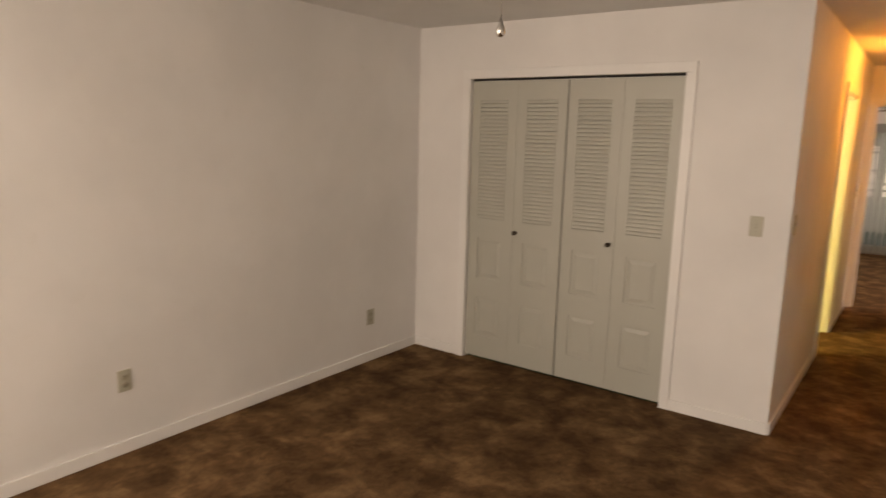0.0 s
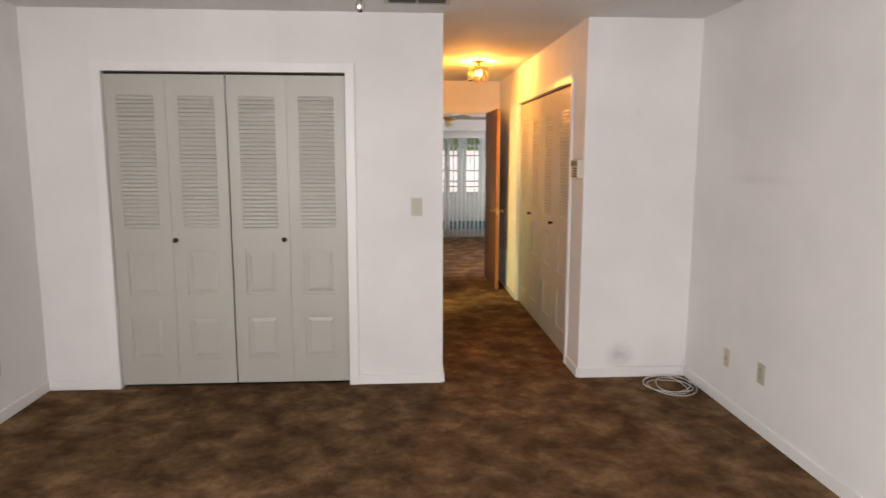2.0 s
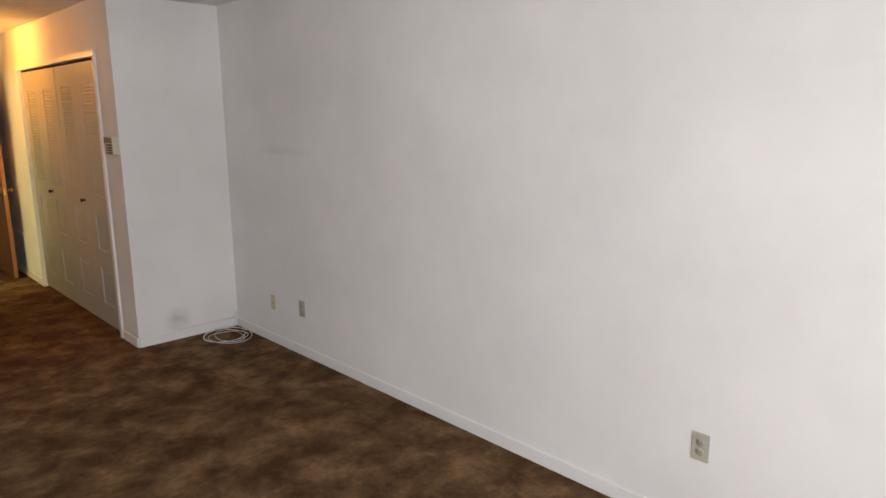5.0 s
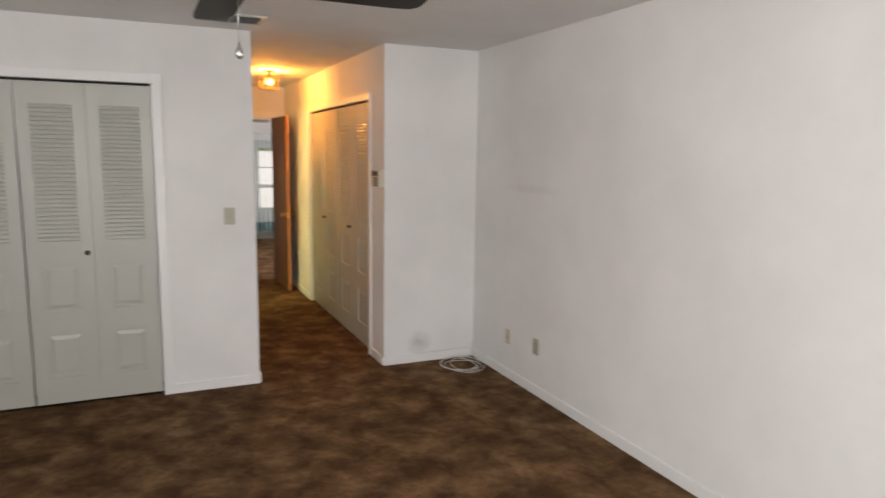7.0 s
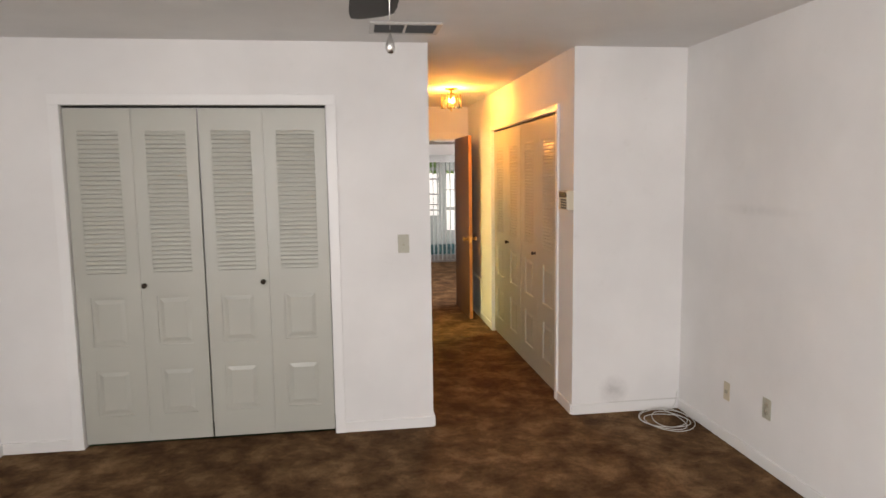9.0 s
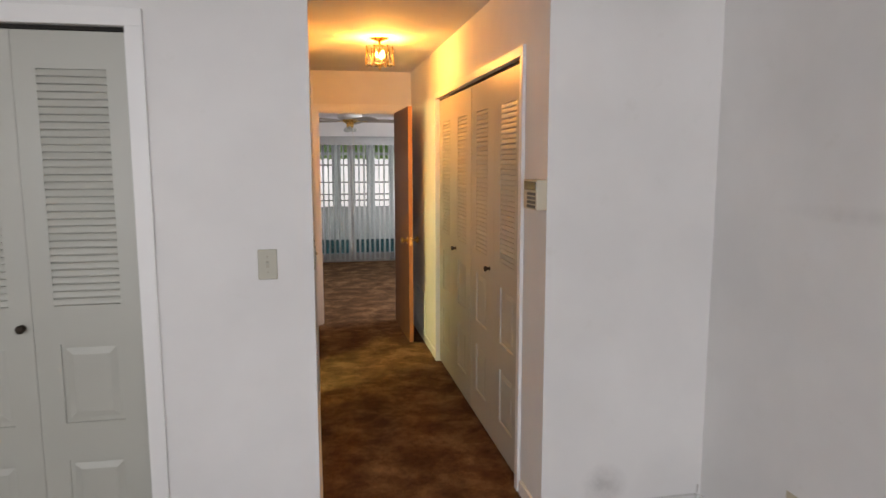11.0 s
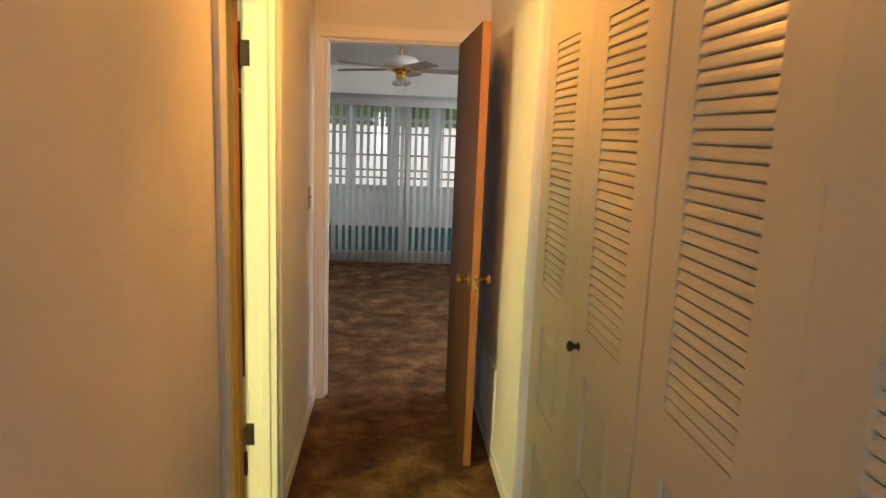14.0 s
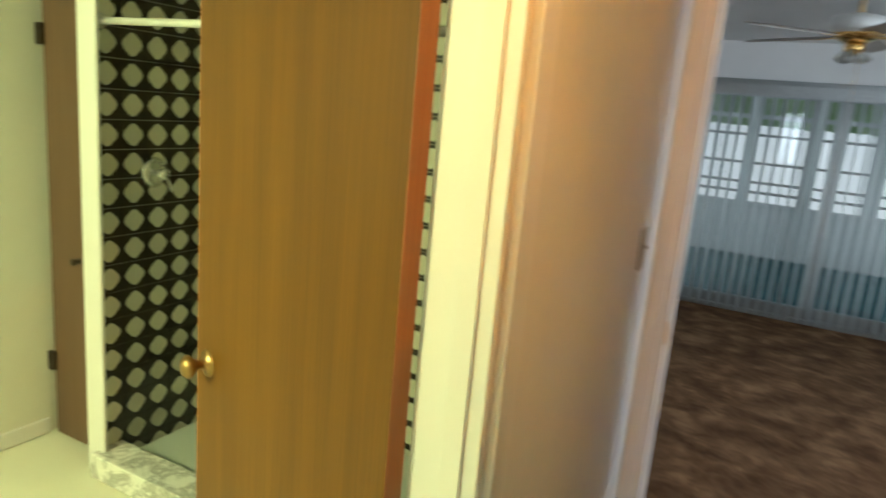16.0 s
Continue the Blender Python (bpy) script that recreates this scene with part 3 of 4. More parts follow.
# ---- wiring plates ----
def plate(name, label, kind, m, mat=ALMOND, toggle=True):
    """A wall plate facing -y; toggle switch or duplex outlet."""
    t = thing(name, label, kind, m, "light switches" if toggle else "wall outlets")
    body = part("cover", boxed(-0.035, 0.035, -0.006, 0, -0.057, 0.057, soft=0.0035), mat, t)
    if toggle:
        part("slot", boxed(-0.006, 0.006, -0.0068, -0.0055, -0.013, 0.013), ALMOND_DARK, body)
        part("toggle", boxed(-0.0045, 0.0045, -0.016, -0.006, 0.001, 0.010, soft=0.0015), mat, t)
    else:
        for z in (-0.02, 0.02):
            face = part("socket", lathe([(0, 0.0015), (0.0155, 0.0015), (0.0165, 0)], 20, pose(0, -0.006, z, 90)), ALMOND_DARK, t)
            for x in (-0.006, 0.006):
                part("slot", boxed(x - 0.001, x + 0.001, -0.0081, -0.0073, z - 0.001, z + 0.007), DARK, face)
    for z in ((-0.03, 0.03) if toggle else (0.0,)):
        part("screw", lathe([(0, 0.0012), (0.0028, 0.0008), (0.003, 0)], 10, pose(0, -0.006, z, 90)), ALMOND_DARK, t)
    return t


plate("light_switch", "almond toggle light switch on the white bedroom wall", "light switch", pose(-0.170, 0, 1.186))
plate("light_switch", "almond toggle light switch on the hall wall", "light switch", pose(0, 0.12, 1.20, 0, 0, 90), CREAM_PLASTIC)
plate("light_switch", "almond toggle light switch beside the den doorway", "light switch", pose(0, 3.60, 1.195, 0, 0, 90), ALMOND_DARK)
plate("wall_outlet", "almond duplex outlet low on the white wall", "outlet", pose(LEFT, -2.353, 0.383, 0, 0, 90), ALMOND, False)
plate("wall_outlet", "almond duplex outlet low near the corner", "outlet", pose(LEFT, -0.529, 0.328, 0, 0, 90), ALMOND, False)
plate("wall_outlet", "almond duplex outlet low on the white wall", "outlet", pose(RIGHT, -0.916, 0.333, 0, 0, -90), ALMOND, False)
plate("wall_outlet", "almond duplex outlet low on the white wall", "outlet", pose(RIGHT, -3.715, 0.375, 0, 0, -90), ALMOND, False)
jack = thing("cable_jack", "white phone jack plate low on the wall", "wall jack", pose(RIGHT, -0.533, 0.305, 0, 0, -90))
part("cover", boxed(-0.03, 0.03, -0.005, 0, -0.055, 0.055, soft=0.003), CREAM_PLASTIC, jack)
part("socket", boxed(-0.009, 0.009, -0.011, -0.005, -0.012, 0.008, soft=0.002), ALMOND_DARK, jack, "dark jack socket")

# alarm keypad on the hall wall by the bedroom
kp = thing("alarm_keypad", "aged cream alarm keypad with a dark display", "alarm keypad", pose(HALL, 0.125, 1.430, 0, 0, -90))
part("case", boxed(-0.086, 0.086, -0.046, 0, -0.062, 0.062, soft=0.005), CREAM_PLASTIC, kp)
part("display", boxed(-0.070, 0.078, -0.0485, -0.044, 0.018, 0.054, soft=0.002), SMOKED, kp, "smoked display window")
for z in (-0.006, -0.014):
    part("status_light", boxed(-0.064, -0.050, -0.0468, -0.045, z - 0.0015, z + 0.0015), WHITE_PLASTIC, kp, "small pale status light")
key = mesh_of("key", boxed(0, 0.0235, -0.0495, -0.044, -0.006, 0.006, soft=0.002), RUBBER_KEY)
for r in range(4):
    for c in range(4):
        part("key", key, RUBBER_KEY, kp, "", pose(-0.030 + c * 0.0262, 0, 0.003 - r * 0.0172))
part("speaker_slot", boxed(-0.020, 0.040, -0.030, -0.020, 0.0605, 0.0632, soft=0.001), ALMOND_DARK, kp)

# coil of white cable in the corner
coil = []
for i in range(170):
    a = i * 0.16
    k = i / 170
    rx, ry = 0.135 + 0.035 * math.sin(a * 0.37 + 1), 0.155 + 0.04 * math.cos(a * 0.29)
    coil.append((1.495 + 0.02 * math.sin(a * 0.21) + rx * math.cos(a), -0.185 + 0.03 * math.cos(a * 0.17) + ry * math.sin(a), 0.006 + 0.02 * k + 0.008 * math.sin(a * 1.7)))
tail = [coil[-1], (1.60, -0.05, 0.03), (1.655, 0.012, 0.04), (1.676, 0.028, 0.12)]
ob = part("cable_coil", tube(coil + tail[1:], 0.0025, 6), VINYL_CABLE)
tagged(ob, "loose coil of thin white cable on the carpet", "cable")
tagged(part("cable", tube([(1.20, RETURN - 0.008, 0.0715), (1.32, RETURN - 0.007, 0.0713), (1.45, RETURN - 0.008, 0.0714), (1.58, RETURN - 0.007, 0.0715), (1.668, RETURN - 0.008, 0.0716)], 0.003, 6), VINYL_CABLE),
       "thin white cable lying along the baseboard top", "cable")

# return-air grille low behind the den door
rg = thing("return_grille", "white enamel return-air grille low on the hall wall", "vent", pose(HALL, 3.32, 0.255, 0, 0, -90))
part("frame", (lambda b: ([box(b, *q) for q in ((-0.24, 0.24, -0.009, 0, 0.17, 0.20), (-0.24, 0.24, -0.009, 0, -0.20, -0.17), (-0.24, -0.21, -0.009, 0, -0.17, 0.17), (0.21, 0.24, -0.009, 0, -0.17, 0.17))], b)[1])(bmesh.new()), WHITE_PLASTIC, rg)
part("backing", boxed(-0.21, 0.21, -0.002, 0, -0.17, 0.17), VENT_DARK, rg)
gs = mesh_of("slat", boxed(-0.21, 0.21, -0.006, 0.006, -0.001, 0.001), WHITE_PLASTIC)
for i in range(17):
    part("slat", gs, WHITE_PLASTIC, rg, "", pose(0, -0.006, -0.16 + i * 0.02, 40))

# ceiling register by the hall
cv = thing("ceiling_vent", "grey two-section air register in the ceiling", "vent", pose(-0.172, -0.41, CEILING))
bm = bmesh.new()
for q in ((-0.19, 0.19, -0.135, -0.10), (-0.19, 0.19, 0.10, 0.135), (-0.19, -0.165, -0.10, 0.10), (0.165, 0.19, -0.10, 0.10), (-0.006, 0.006, -0.10, 0.10)):
    box(bm, q[0], q[1], q[2], q[3], -0.010, 0, soft=0.002)
part("frame", bm, VENT_GREY, cv)
part("backing", boxed(-0.165, 0.165, -0.10, 0.10, -0.002, -0.0005), DARK, cv)
vs_ = mesh_of("slat", boxed(-0.0765, 0.0765, -0.009, 0.009, -0.001, 0.001), VENT_DARK)
for cx in (-0.0858, 0.0858):
    for i in range(11):
        part("slat", vs_, VENT_DARK, cv, "", pose(cx, -0.09 + i * 0.018, -0.006, 35))


# ---- ceiling fans ----
def blade_mesh(r0, r1, w0, w1, th, mat):
    bm = bmesh.new()
    outline = [(r0, -w0 / 2), (r0 + 0.03, -w0 / 2 - 0.004), (r1 - 0.10, -w1 / 2)]
    outline += [(r1 - 0.055 + 0.055 * math.sin(a), -w1 / 2 + 0.055 - 0.055 * math.cos(a)) for a in [radians(d) for d in (25, 50, 75, 90)]]
    full = outline + [(x, -y) for x, y in reversed(outline)]
    top = [bm.verts.new((x, y, th / 2)) for x, y in full]
    low = [bm.verts.new((x, y, -th / 2)) for x, y in full]
    bm.faces.new(top)
    bm.faces.new(low[::-1])
    for i in range(len(full)):
        j = (i + 1) % len(full)
        bm.faces.new((top[i], low[i], low[j], top[j]))
    bmesh.ops.recalc_face_normals(bm, faces=bm.faces)
    return mesh_of("blade", bm, mat)


def ceiling_fan(label, x, y, ceiling, zb, count, first, r1, w, blade_mat, metal, body_mat, kit, wide=1.0, r0=0.165):
    t = thing("ceiling_fan", label, "ceiling fan", pose(x, y, ceiling))
    d = zb - ceiling
    part("canopy", lathe([(0, -0.055), (0.03, -0.055), (0.055, -0.03), (0.065, 0.004), (0, 0.004)], 28), body_mat, t)
    part("downrod", lathe([(0, d + 0.09), (0.012, d + 0.09), (0.012, -0.05), (0, -0.05)], 14), metal, t)
    part("motor_housing", lathe([(0, d + 0.12), (0.05 * wide, d + 0.12), (0.13 * wide, d + 0.10), (0.16 * wide, d + 0.065), (0.155 * wide, d + 0.03), (0.12 * wide, d + 0.012), (0, d + 0.012)], 36), body_mat, t)
    if kit:
        part("trim_ring", lathe([(0.118, d + 0.014), (0.115, d - 0.002), (0.085, d - 0.022), (0.06, d - 0.032), (0, d - 0.032)], 36), metal, t, "shiny metal trim ring")
    bl = blade_mesh(r0, r1, w * 0.9, w, 0.006, blade_mat)
    bm = bmesh.new()
    box(bm, 0.075, 0.185, -0.013, 0.013, -0.008, -0.002, soft=0.002)
    box(bm, 0.165, 0.225, -0.038, 0.038, -0.0085, -0.0035, soft=0.002)
    if not kit:
        bm.clear()
        box(bm, 0.045, 0.11, -0.03, 0.03, 0.003, 0.009, soft=0.002)
    iron = mesh_of("blade_iron", bm, metal)
    for i in range(count):
        a = first + i * 360 / count
        b = part("blade", bl, blade_mat, t, "", pose(0, 0, d, 0, 0, a) @ pose(0, 0, 0, -13 if kit else -7.5))
        part("blade_iron", iron, metal, b)
    if kit:
        part("light_hub", lathe([(0, d - 0.10), (0.02, d - 0.098), (0.045, d - 0.08), (0.05, d - 0.03), (0, d - 0.03)], 24), metal, t)
        for i in range(3):
            a = radians(20 + 120 * i)
            m = Matrix.Translation((0.04 * math.cos(a), 0.04 * math.sin(a), d - 0.075)) @ Matrix.Rotation(a, 4, "Z") @ Matrix.Rotation(radians(-28), 4, "Y") @ Matrix.Scale(0.75, 4)
            part("tulip_shade", lathe([(0.012, 0.0), (0.022, -0.008), (0.034, -0.035), (0.036, -0.06), (0.044, -0.085), (0.041, -0.085), (0.032, -0.058), (0.030, -0.035), (0.02, -0.01)], 20, m), FROST, t, "frosted glass tulip shade")
    else:
        part("hub_cap", lathe([(0, d - 0.012), (0.022, d - 0.010), (0.042, d - 0.002), (0.054, d + 0.012), (0.056, d + 0.03), (0, d + 0.03)], 32), metal, t, "brushed metal cap")
    return t, d


fan, d = ceiling_fan("four-blade ceiling fan, dark espresso blades, nickel hub", -0.403, -2.42, CEILING, 2.14, 4, 0, 0.64, 0.155, BLADE_DARK, NICKEL, BLADE_DARK, False, 0.42, 0.05)
chain = part("pull_chain", tube([(0.016, 0.0, d + 0.01), (0.017, 0.0, d - 0.08), (0.017, 0.0, d - 0.195)], 0.0013, 6), NICKEL, fan)
part("pull_fob", lathe([(0, -0.222), (0.007, -0.22), (0.0125, -0.210), (0.011, -0.198), (0.005, -0.182), (0.002, -0.172), (0, -0.172)], 18, pose(0.017, 0.0, d - 0.01)), NICKEL, chain, "teardrop metal fob")
fan2, d2 = ceiling_fan("white and brass ceiling fan with washed-oak blades", 0.49, 6.2, 2.338, 2.085, 5, 148, 0.67, 0.135, BLADE_PALE, BRASS, FAN_WHITE, True)
part("pull_chain", tube([(0.03, -0.05, d2 - 0.06), (0.032, -0.052, d2 - 0.2), (0.032, -0.052, d2 - 0.36)], 0.0014, 6), BRASS, fan2)

# ---- hall ceiling lantern ----
lan = thing("hall_lantern", "small brass ceiling light with six lit glass sides", "ceiling light", pose(0.475, 2.15, CEILING) @ Matrix.Diagonal((1, 1, 0.86, 1)))
part("canopy", lathe([(0, -0.018), (0.03, -0.018), (0.055, -0.008), (0.06, 0.002), (0, 0.002)], 28), BRASS, lan)
part("stem", lathe([(0, -0.055), (0.008, -0.055), (0.008, -0.015), (0, -0.015)], 12), BRASS, lan)
part("cap", lathe([(0, -0.048), (0.02, -0.05), (0.034, -0.054), (0.046, -0.060), (0.0, -0.056)], 6), BRASS, lan)
NP = 6
for i in range(NP):
    a0, a1 = 2 * math.pi * i / NP, 2 * math.pi * (i + 1) / NP
    bm = bmesh.new()
    rt, rb, zt, zb = 0.088, 0.096, -0.062, -0.200
    q = [(rt, a0, zt), (rt, a1, zt), (rb, a1, zb), (rb, (a0 + a1) / 2, zb - 0.012), (rb, a0, zb)]
    out = [bm.verts.new((r * math.cos(a), r * math.sin(a), z)) for r, a, z in q]
    inn = [bm.verts.new(((r - 0.004) * math.cos(a), (r - 0.004) * math.sin(a), z)) for r, a, z in q]
    bm.faces.new(out)
    bm.faces.new(inn[::-1])
    for k in range(5):
        j = (k + 1) % 5
        bm.faces.new((out[k], inn[k], inn[j], out[j]))
    bmesh.ops.recalc_face_normals(bm, faces=bm.faces)
    p = part("glass_pane", bm, LAMP_GLASS, lan, "bevelled amber-lit glass pane")
    p.visible_shadow = False
    part("rib", tube([((rt + 0.001) * math.cos(a0), (rt + 0.001) * math.sin(a0), zt + 0.004), ((rb + 0.001) * math.cos(a0), (rb + 0.001) * math.sin(a0), zb - 0.012)], 0.0042, 6), BRASS, lan)
part("spindle", lathe([(0, -0.205), (0.004, -0.205), (0.004, -0.06), (0, -0.06)], 8), BRASS, lan)
part("finial", lathe([(0, -0.245), (0.006, -0.239), (0.010, -0.229), (0.006, -0.219), (0.020, -0.211), (0.040, -0.203), (0.038, -0.199), (0, -0.204)], 24), BRASS, lan)
for i in range(2):
    a = math.pi * i + 0.5
    b = part("bulb", lathe([(0, -0.155), (0.012, -0.148), (0.017, -0.13), (0.012, -0.105), (0.008, -0.09), (0, -0.088)], 14, pose(0.026 * math.cos(a), 0.026 * math.sin(a), 0)), BULB, lan, "lit candle bulb")
    b.visible_shadow = False

# ---- bathroom ----
bl = thing("bathroom_wall_light", "lit frosted bar light over the bathroom vanity wall", "wall light", pose(-1.50, 0.76, 1.93))
part("back_plate", boxed(-0.30, 0.30, 0.0, 0.03, -0.05, 0.05, soft=0.004), CHROME, bl)
part("diffuser", boxed(-0.27, 0.27, 0.03, 0.11, -0.045, 0.045, soft=0.012), BATH_GLOW, bl, "glowing frosted diffuser")

cab = thing("linen_cabinet_door", "narrow dark brown wooden linen closet door, closed", "door", pose(-2.285, TUB + 0.075, 0))
part("leaf", boxed(0.02, 0.352, 0, 0.03, 0.012, 2.0, soft=0.002), BROWN_DOOR, cab)
part("knob", KNOB, BRONZE, cab, "dark bronze knob", pose(0.20, 0, 0.80))
for z in (0.34, 1.655):
    part("hinge", boxed(0.0, 0.034, -0.018, 0.0, z - 0.04, z + 0.04, soft=0.001), BRONZE, cab, "dark bronze hinge")

structure("shower_curb", boxed(-1.866, -0.205, TUB - 0.05, TUB + 0.09, 0, 0.10, soft=0.006), MARBLE)
structure("shower_pan", boxed(-1.86, -0.2, TUB + 0.09, TUB + 0.8, 0.0, 0.03), PAN)
structure("stall_jamb", boxed(-1.928, -1.828, TUB - 0.014, TUB - 0.001, 0, 2.2, soft=0.003), TRIM)
rod = thing("shower_rod", "painted shower curtain rod across the stall", "curtain rod", pose(-1.867, TUB + 0.03, 1.705))
part("tube", tube([(0.004, 0, 0), (1.63, 0, 0)], 0.0125, 14), TRIM, rod)
for x in (0.0, 1.634):
    part("flange", lathe([(0, 0.0), (0.028, 0.0), (0.024, 0.008), (0.0, 0.010)], 18, pose(x, 0, 0, 0, 90 if x < 1 else -90)), CHROME, rod)
sv = thing("shower_valve", "chrome shower mixer handle on the tiled wall", "shower valve", pose(-1.8675, 3.56, 1.17))
part("escutcheon", lathe([(0, 0.012), (0.045, 0.010), (0.062, 0.0), (0, 0)], 28, pose(0, 0, 0, 0, 90)), CHROME, sv)
part("handle", lathe([(0, 0.07), (0.02, 0.068), (0.024, 0.05), (0.014, 0.03), (0.014, 0.01), (0, 0.01)], 20, pose(0, 0, 0, 0, 90)), CHROME, sv)
part("lever", tube([(0.055, 0, 0), (0.06, 0.02, -0.03), (0.062, 0.03, -0.07)], 0.006, 8), CHROME, sv)

# ---- den: sliding glass door and vertical blinds ----
sl = tagged(thing("window_slider", "aluminium sliding glass door to the porch", "sliding door", pose(0, SLIDE + 0.07, 0)), kind="structure")
SX0, SX1, SZ = -0.95, 2.1, 1.95
for n_, q in (("head", (SX0, SX1, -0.05, 0.05, SZ - 0.05, SZ)), ("sill", (SX0, SX1, -0.06, 0.06, 0, 0.035)), ("side", (SX0, SX0 + 0.05, -0.05, 0.05, 0.035, SZ - 0.05)), ("side", (SX1 - 0.05, SX1, -0.05, 0.05, 0.035, SZ - 0.05))):
    part(n_, boxed(*q, soft=0.003), ALUMINIUM, sl)
for a, b, y in ((SX0 + 0.05, 0.655, -0.022), (0.575, SX1 - 0.05, 0.022)):
    pn = part("panel_frame", (lambda b_: ([box(b_, *q, soft=0.002) for q in ((a, a + 0.06, y - 0.015, y + 0.015, 0.04, SZ - 0.055), (b - 0.06, b, y - 0.015, y + 0.015, 0.04, SZ - 0.055), (a + 0.06, b - 0.06, y - 0.015, y + 0.015, SZ - 0.12, SZ - 0.055), (a + 0.06, b - 0.06, y - 0.015, y + 0.015, 0.04, 0.13))], b_)[1])(bmesh.new()), ALUMINIUM, sl)
    g = part("pane", boxed(a + 0.055, b - 0.055, y - 0.003, y + 0.003, 0.12, SZ - 0.11), GLASS, pn)
    g.visible_shadow = False

vb = thing("vertical_blinds", "pale grey vinyl vertical blinds, vanes turned open", "vertical blinds", pose(0, SLIDE - 0.075, 0))
part("valance", boxed(-1.12, 2.25, -0.075, -0.065, 1.815, 1.905, soft=0.002), ALUMINIUM, vb, "grey valance strip")
part("headrail", boxed(-1.1, 2.2, -0.03, 0.03, 1.82, 1.86, soft=0.003), ALUMINIUM, vb)
bm = bmesh.new()
prof = [(-0.0445 + 0.089 * k / 6, 0.006 * (1 - ((k - 3) / 3) ** 2)) for k in range(7)]
front = [[bm.verts.new((x, y + 0.0006, z)) for x, y in prof] for z in (0.035, 1.815)]
back = [[bm.verts.new((x, y - 0.0006, z)) for x, y in prof] for z in (0.035, 1.815)]
for k in range(6):
    bm.faces.new((front[0][k], front[0][k + 1], front[1][k + 1], front[1][k]))
    bm.faces.new((back[0][k + 1], back[0][k], back[1][k], back[1][k + 1]))
    for r in (0, 1):
        bm.faces.new((front[r][k], back[r][k], back[r][k + 1], front[r][k + 1]))
for k in (0, 6):
    bm.faces.new((front[0][k], front[1][k], back[1][k], back[0][k]))
bmesh.ops.recalc_face_normals(bm, faces=bm.faces)
for f in bm.faces:
    f.smooth = True
vane = mesh_of("vane", bm, VANE)
rng = random.Random(7)
x = -1.08
while x < 2.2:
    part("vane", vane, VANE, vb, "", pose(x, 0, 0, 0, 0, 66 + rng.uniform(-5, 5)))
    x += 0.0775
part("wand", tube([(0.60, -0.05, 1.8), (0.602, -0.055, 0.75)], 0.004, 8), WHITE_PLASTIC, vb, "thin control wand")


# ---- porch windows and door ----
BAR_GREY = material("weathered_grey_metal", (0.10, 0.10, 0.095), 0.6)

def porch_window(a, b):
    t = tagged(thing("window_porch", "aluminium awning window with narrow horizontal bars", "window", pose(0, PORCH, 0)), kind="structure")
    z0, z1 = 0.64, 1.98
    for n_, q in (("sill", (a - 0.02, b + 0.02, -0.05, 0.1, z0, z0 + 0.03)), ("head", (a, b, 0.01, 0.07, z1 - 0.03, z1)),
                  ("side", (a, a + 0.025, 0.01, 0.07, z0 + 0.03, z1 - 0.03)), ("side", (b - 0.025, b, 0.01, 0.07, z0 + 0.03, z1 - 0.03))):
        part(n_, boxed(*q, soft=0.002), PORCH_WALL, t)
    part("transom", boxed(a + 0.025, b - 0.025, 0.015, 0.065, 1.69, 1.745, soft=0.002), PORCH_WALL, t)
    for z in (1.494, 1.152, 0.913, 0.79):
        part("bar", boxed(a + 0.025, b - 0.025, 0.025, 0.055, z - 0.017, z + 0.017, soft=0.002), BAR_GREY, t)
    g = part("pane", boxed(a + 0.02, b - 0.02, 0.036, 0.041, z0 + 0.025, z1 - 0.025), GLASS, t)
    g.visible_shadow = False


for a, b in PANES:
    porch_window(a, b)
pd = tagged(thing("door_porch", "pale porch door with three stacked glass panes", "door", pose(0, PORCH + 0.02, 0)), kind="structure")
a, b = 1.60, 2.22
bm = bmesh.new()
for q in ((a, a + 0.09, 0, 1.98), (b - 0.09, b, 0, 1.98), (a + 0.09, b - 0.09, 0, 0.33), (a + 0.09, b - 0.09, 0.78, 0.86), (a + 0.09, b - 0.09, 1.23, 1.26), (a + 0.09, b - 0.09, 1.68, 1.98)):
    box(bm, q[0], q[1], 0, 0.04, q[2], q[3], soft=0.003)
part("leaf", bm, PORCH_WALL, pd)
for z0, z1 in ((0.33, 0.78), (0.86, 1.23), (1.26, 1.68)):
    g = part("pane", boxed(a + 0.085, b - 0.085, 0.018, 0.022, z0 - 0.005, z1 + 0.005), GLASS, pd)
    g.visible_shadow = False

# corrugated green awning over the porch windows
aw = thing("awning", "green corrugated fibreglass awning over the porch windows", "awning", pose(0, PORCH + 0.1, 0))
bm = bmesh.new()
cols = []
for i in range(221):
    x = -3.2 + i * 7.4 / 220
    w = 0.012 * math.sin(i * 1.35)
    cols.append([bm.verts.new((x, y, z + w)) for y, z in ((0.0, 2.08), (1.3, 1.62), (1.3, 1.616), (0.0, 2.076))])
for p, q in zip(cols, cols[1:]):
    for k in range(4):
        j = (k + 1) % 4
        bm.faces.new((p[k], q[k], q[j], p[j]))
bmesh.ops.recalc_face_normals(bm, faces=bm.faces)
part("sheet", bm, AWNING, aw)
for x in (-3.0, 0.5, 4.0):
    part("brace", tube([(x, 0.01, 1.55), (x, 1.28, 1.615)], 0.012, 8), ALUMINIUM, aw)

# bedroom window behind the walker
bw = tagged(thing("window_bedroom", "white-framed bedroom window", "window", pose(0.45, BACK, 0)), kind="structure")
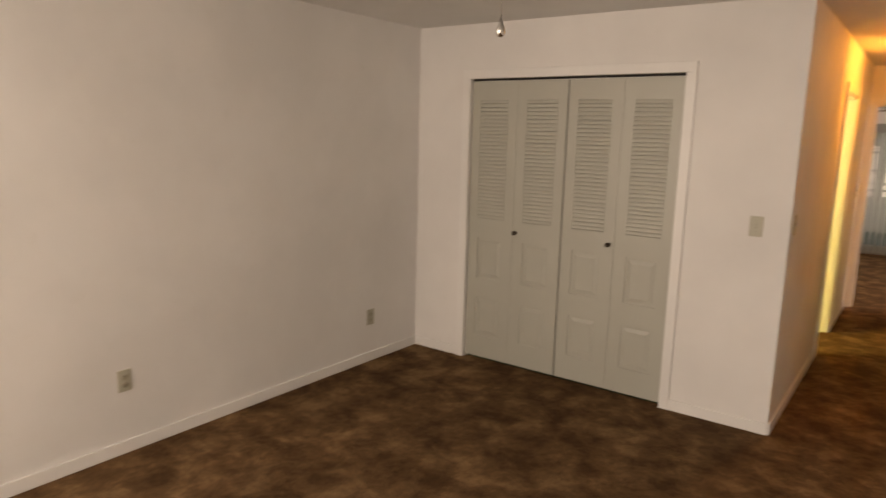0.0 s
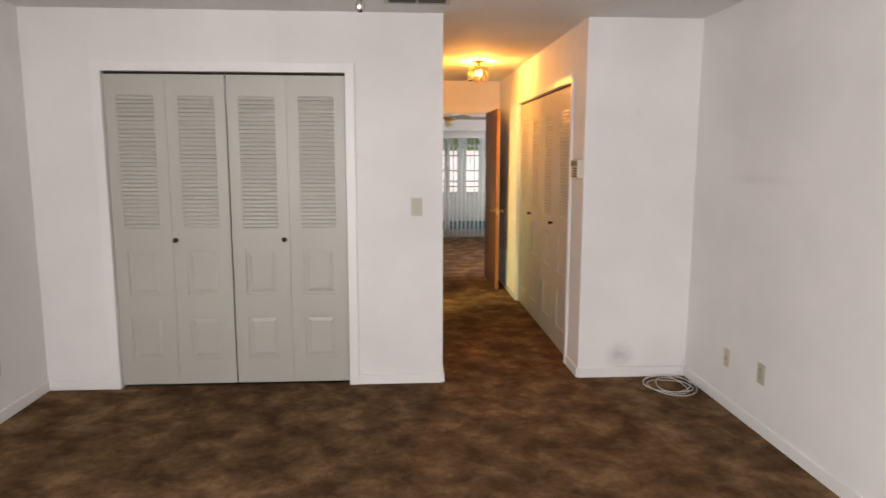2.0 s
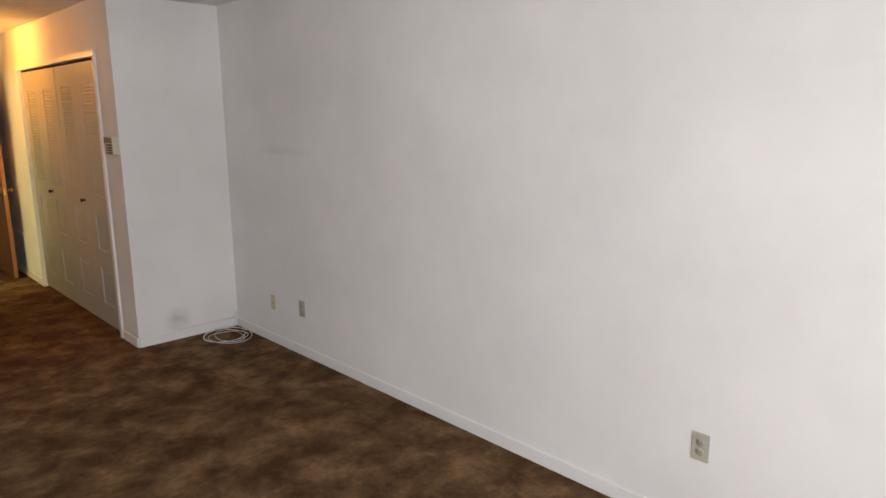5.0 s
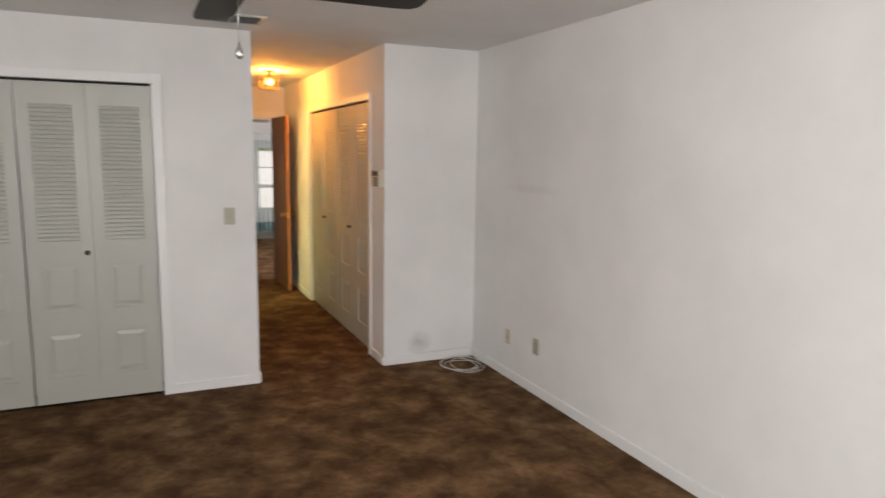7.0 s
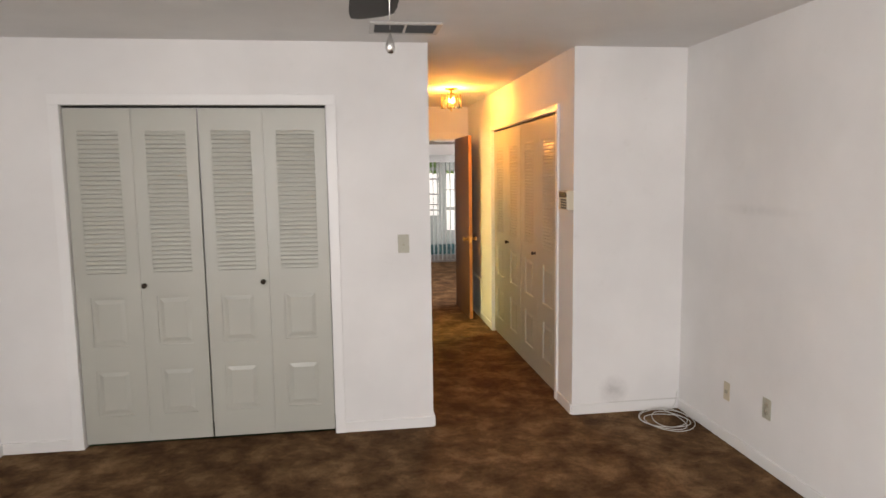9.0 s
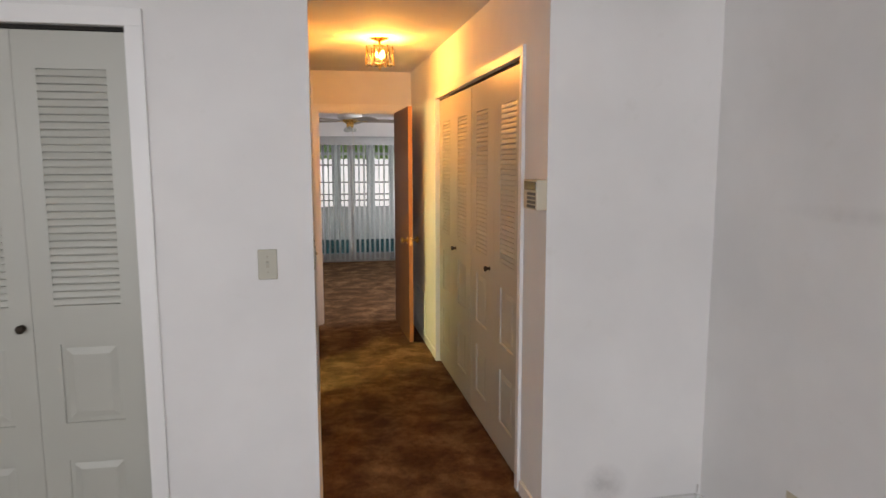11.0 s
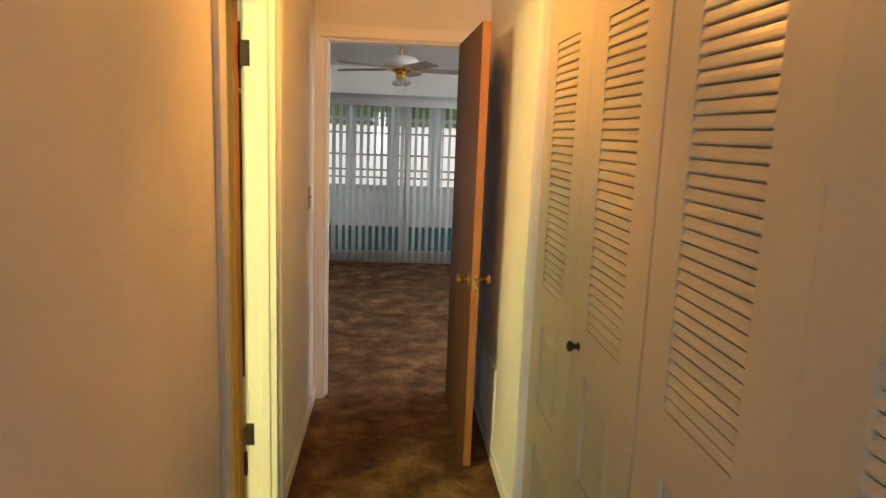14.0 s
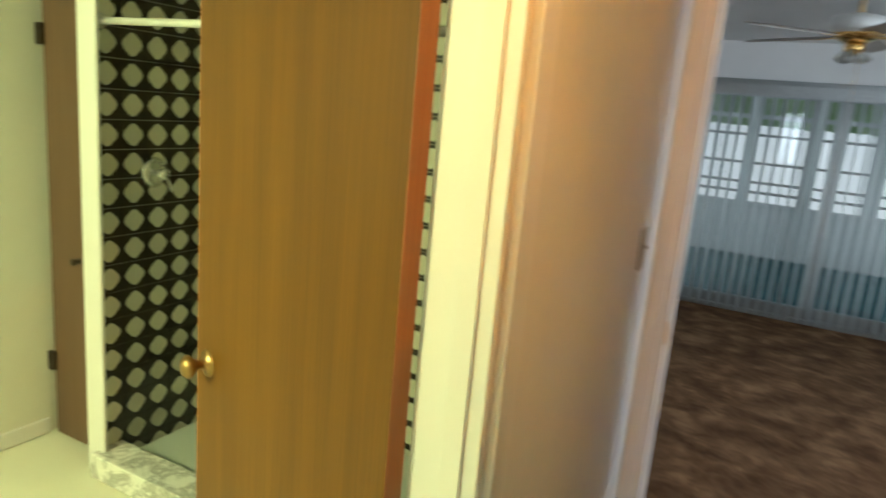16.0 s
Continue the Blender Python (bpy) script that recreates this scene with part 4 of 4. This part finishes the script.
for n_, q in (("sill", (-2.13, -0.17, -0.1, 0.03, 0.73, 0.77)), ("head", (-2.1, -0.2, -0.08, -0.02, 2.06, 2.1)), ("side", (-2.1, -2.06, -0.08, -0.02, 0.77, 2.06)), ("side", (-0.24, -0.2, -0.08, -0.02, 0.77, 2.06)), ("mullion", (-1.17, -1.13, -0.08, -0.05, 0.77, 2.06))):
    part(n_, boxed(*q, soft=0.002), TRIM, bw)
g = part("pane", boxed(-2.07, -0.23, -0.068, -0.064, 0.76, 2.07), GLASS, bw)
g.visible_shadow = False

# bedroom window in the west wall, beside the walker
ww = tagged(thing("window_bedroom_west", "white-framed bedroom window", "window", pose(LEFT, 0, 0)), kind="structure")
for n_, q in (("sill", (-0.1, 0.03, -5.43, -3.87, 0.73, 0.77)), ("head", (-0.08, -0.02, -5.4, -3.9, 2.06, 2.1)), ("side", (-0.08, -0.02, -5.4, -5.36, 0.77, 2.06)), ("side", (-0.08, -0.02, -3.94, -3.9, 0.77, 2.06)), ("mullion", (-0.08, -0.05, -4.67, -4.63, 0.77, 2.06))):
    part(n_, boxed(*q, soft=0.002), TRIM, ww)

# ---- shower tiles, last ----
TS = 0.108
bm = bmesh.new()
box(bm, -TS / 2 + 0.0015, TS / 2 - 0.0015, 0, 0.007, -TS / 2 + 0.0015, TS / 2 - 0.0015)
disc = []
for i in range(16):
    a = 2 * math.pi * i / 16
    r = 0.0395 * (1 + 0.09 * math.cos(4 * a))
    disc.append(bm.verts.new((r * math.cos(a), -0.0008, r * math.sin(a))))
f = bm.faces.new(disc)
if f.normal.y > 0:
    f.normal_flip()
bm.normal_update()
if f.normal.y > 0:
    f.normal_flip()
f.material_index = 1
tile = mesh_of("tile", bm, TILE_DARK, TILE_PALE)
side_wall = bpy.data.objects["wall_stall_side"]
structure("stall_backing", boxed(-1.9, -1.8745, TUB - 0.0, TUB + 0.8, 0.0, 2.2), GROUT)
backing = bpy.data.objects["stall_backing"]
for r in range(20):
    for c in range(7):
        part("tile", tile, TILE_DARK, backing, "", pose(-1.8675, TUB - 0.004 + (c + 0.5) * TS, -0.035 + (r + 0.5) * TS, 0, 0, 90))
structure("stall_back_backing", boxed(-1.85, -0.2, TUB + 0.79, TUB + 0.8, 0.0, 2.1), GROUT)
tv, tf, ti = [], [], []
for r in range(20):
    for c in range(14):
        o = Vector((-1.80 + c * TS, TUB + 0.783, -0.035 + (r + 0.5) * TS))
        for vv, fs in ((tile.vertices, tile.polygons),):
            k = len(tv)
            tv += [tuple(v.co + o) for v in vv]
            tf += [[k + i for i in p.vertices] for p in fs]
            ti += [p.material_index for p in fs]
me = bpy.data.meshes.new("wall_tiles")
me.from_pydata(tv, [], tf)
me.materials.append(TILE_DARK)
me.materials.append(TILE_PALE)
me.polygons.foreach_set("material_index", ti)
ob = part("wall_tiles", me, TILE_DARK, bpy.data.objects["stall_back_backing"])
tagged(ob, kind="stuff")
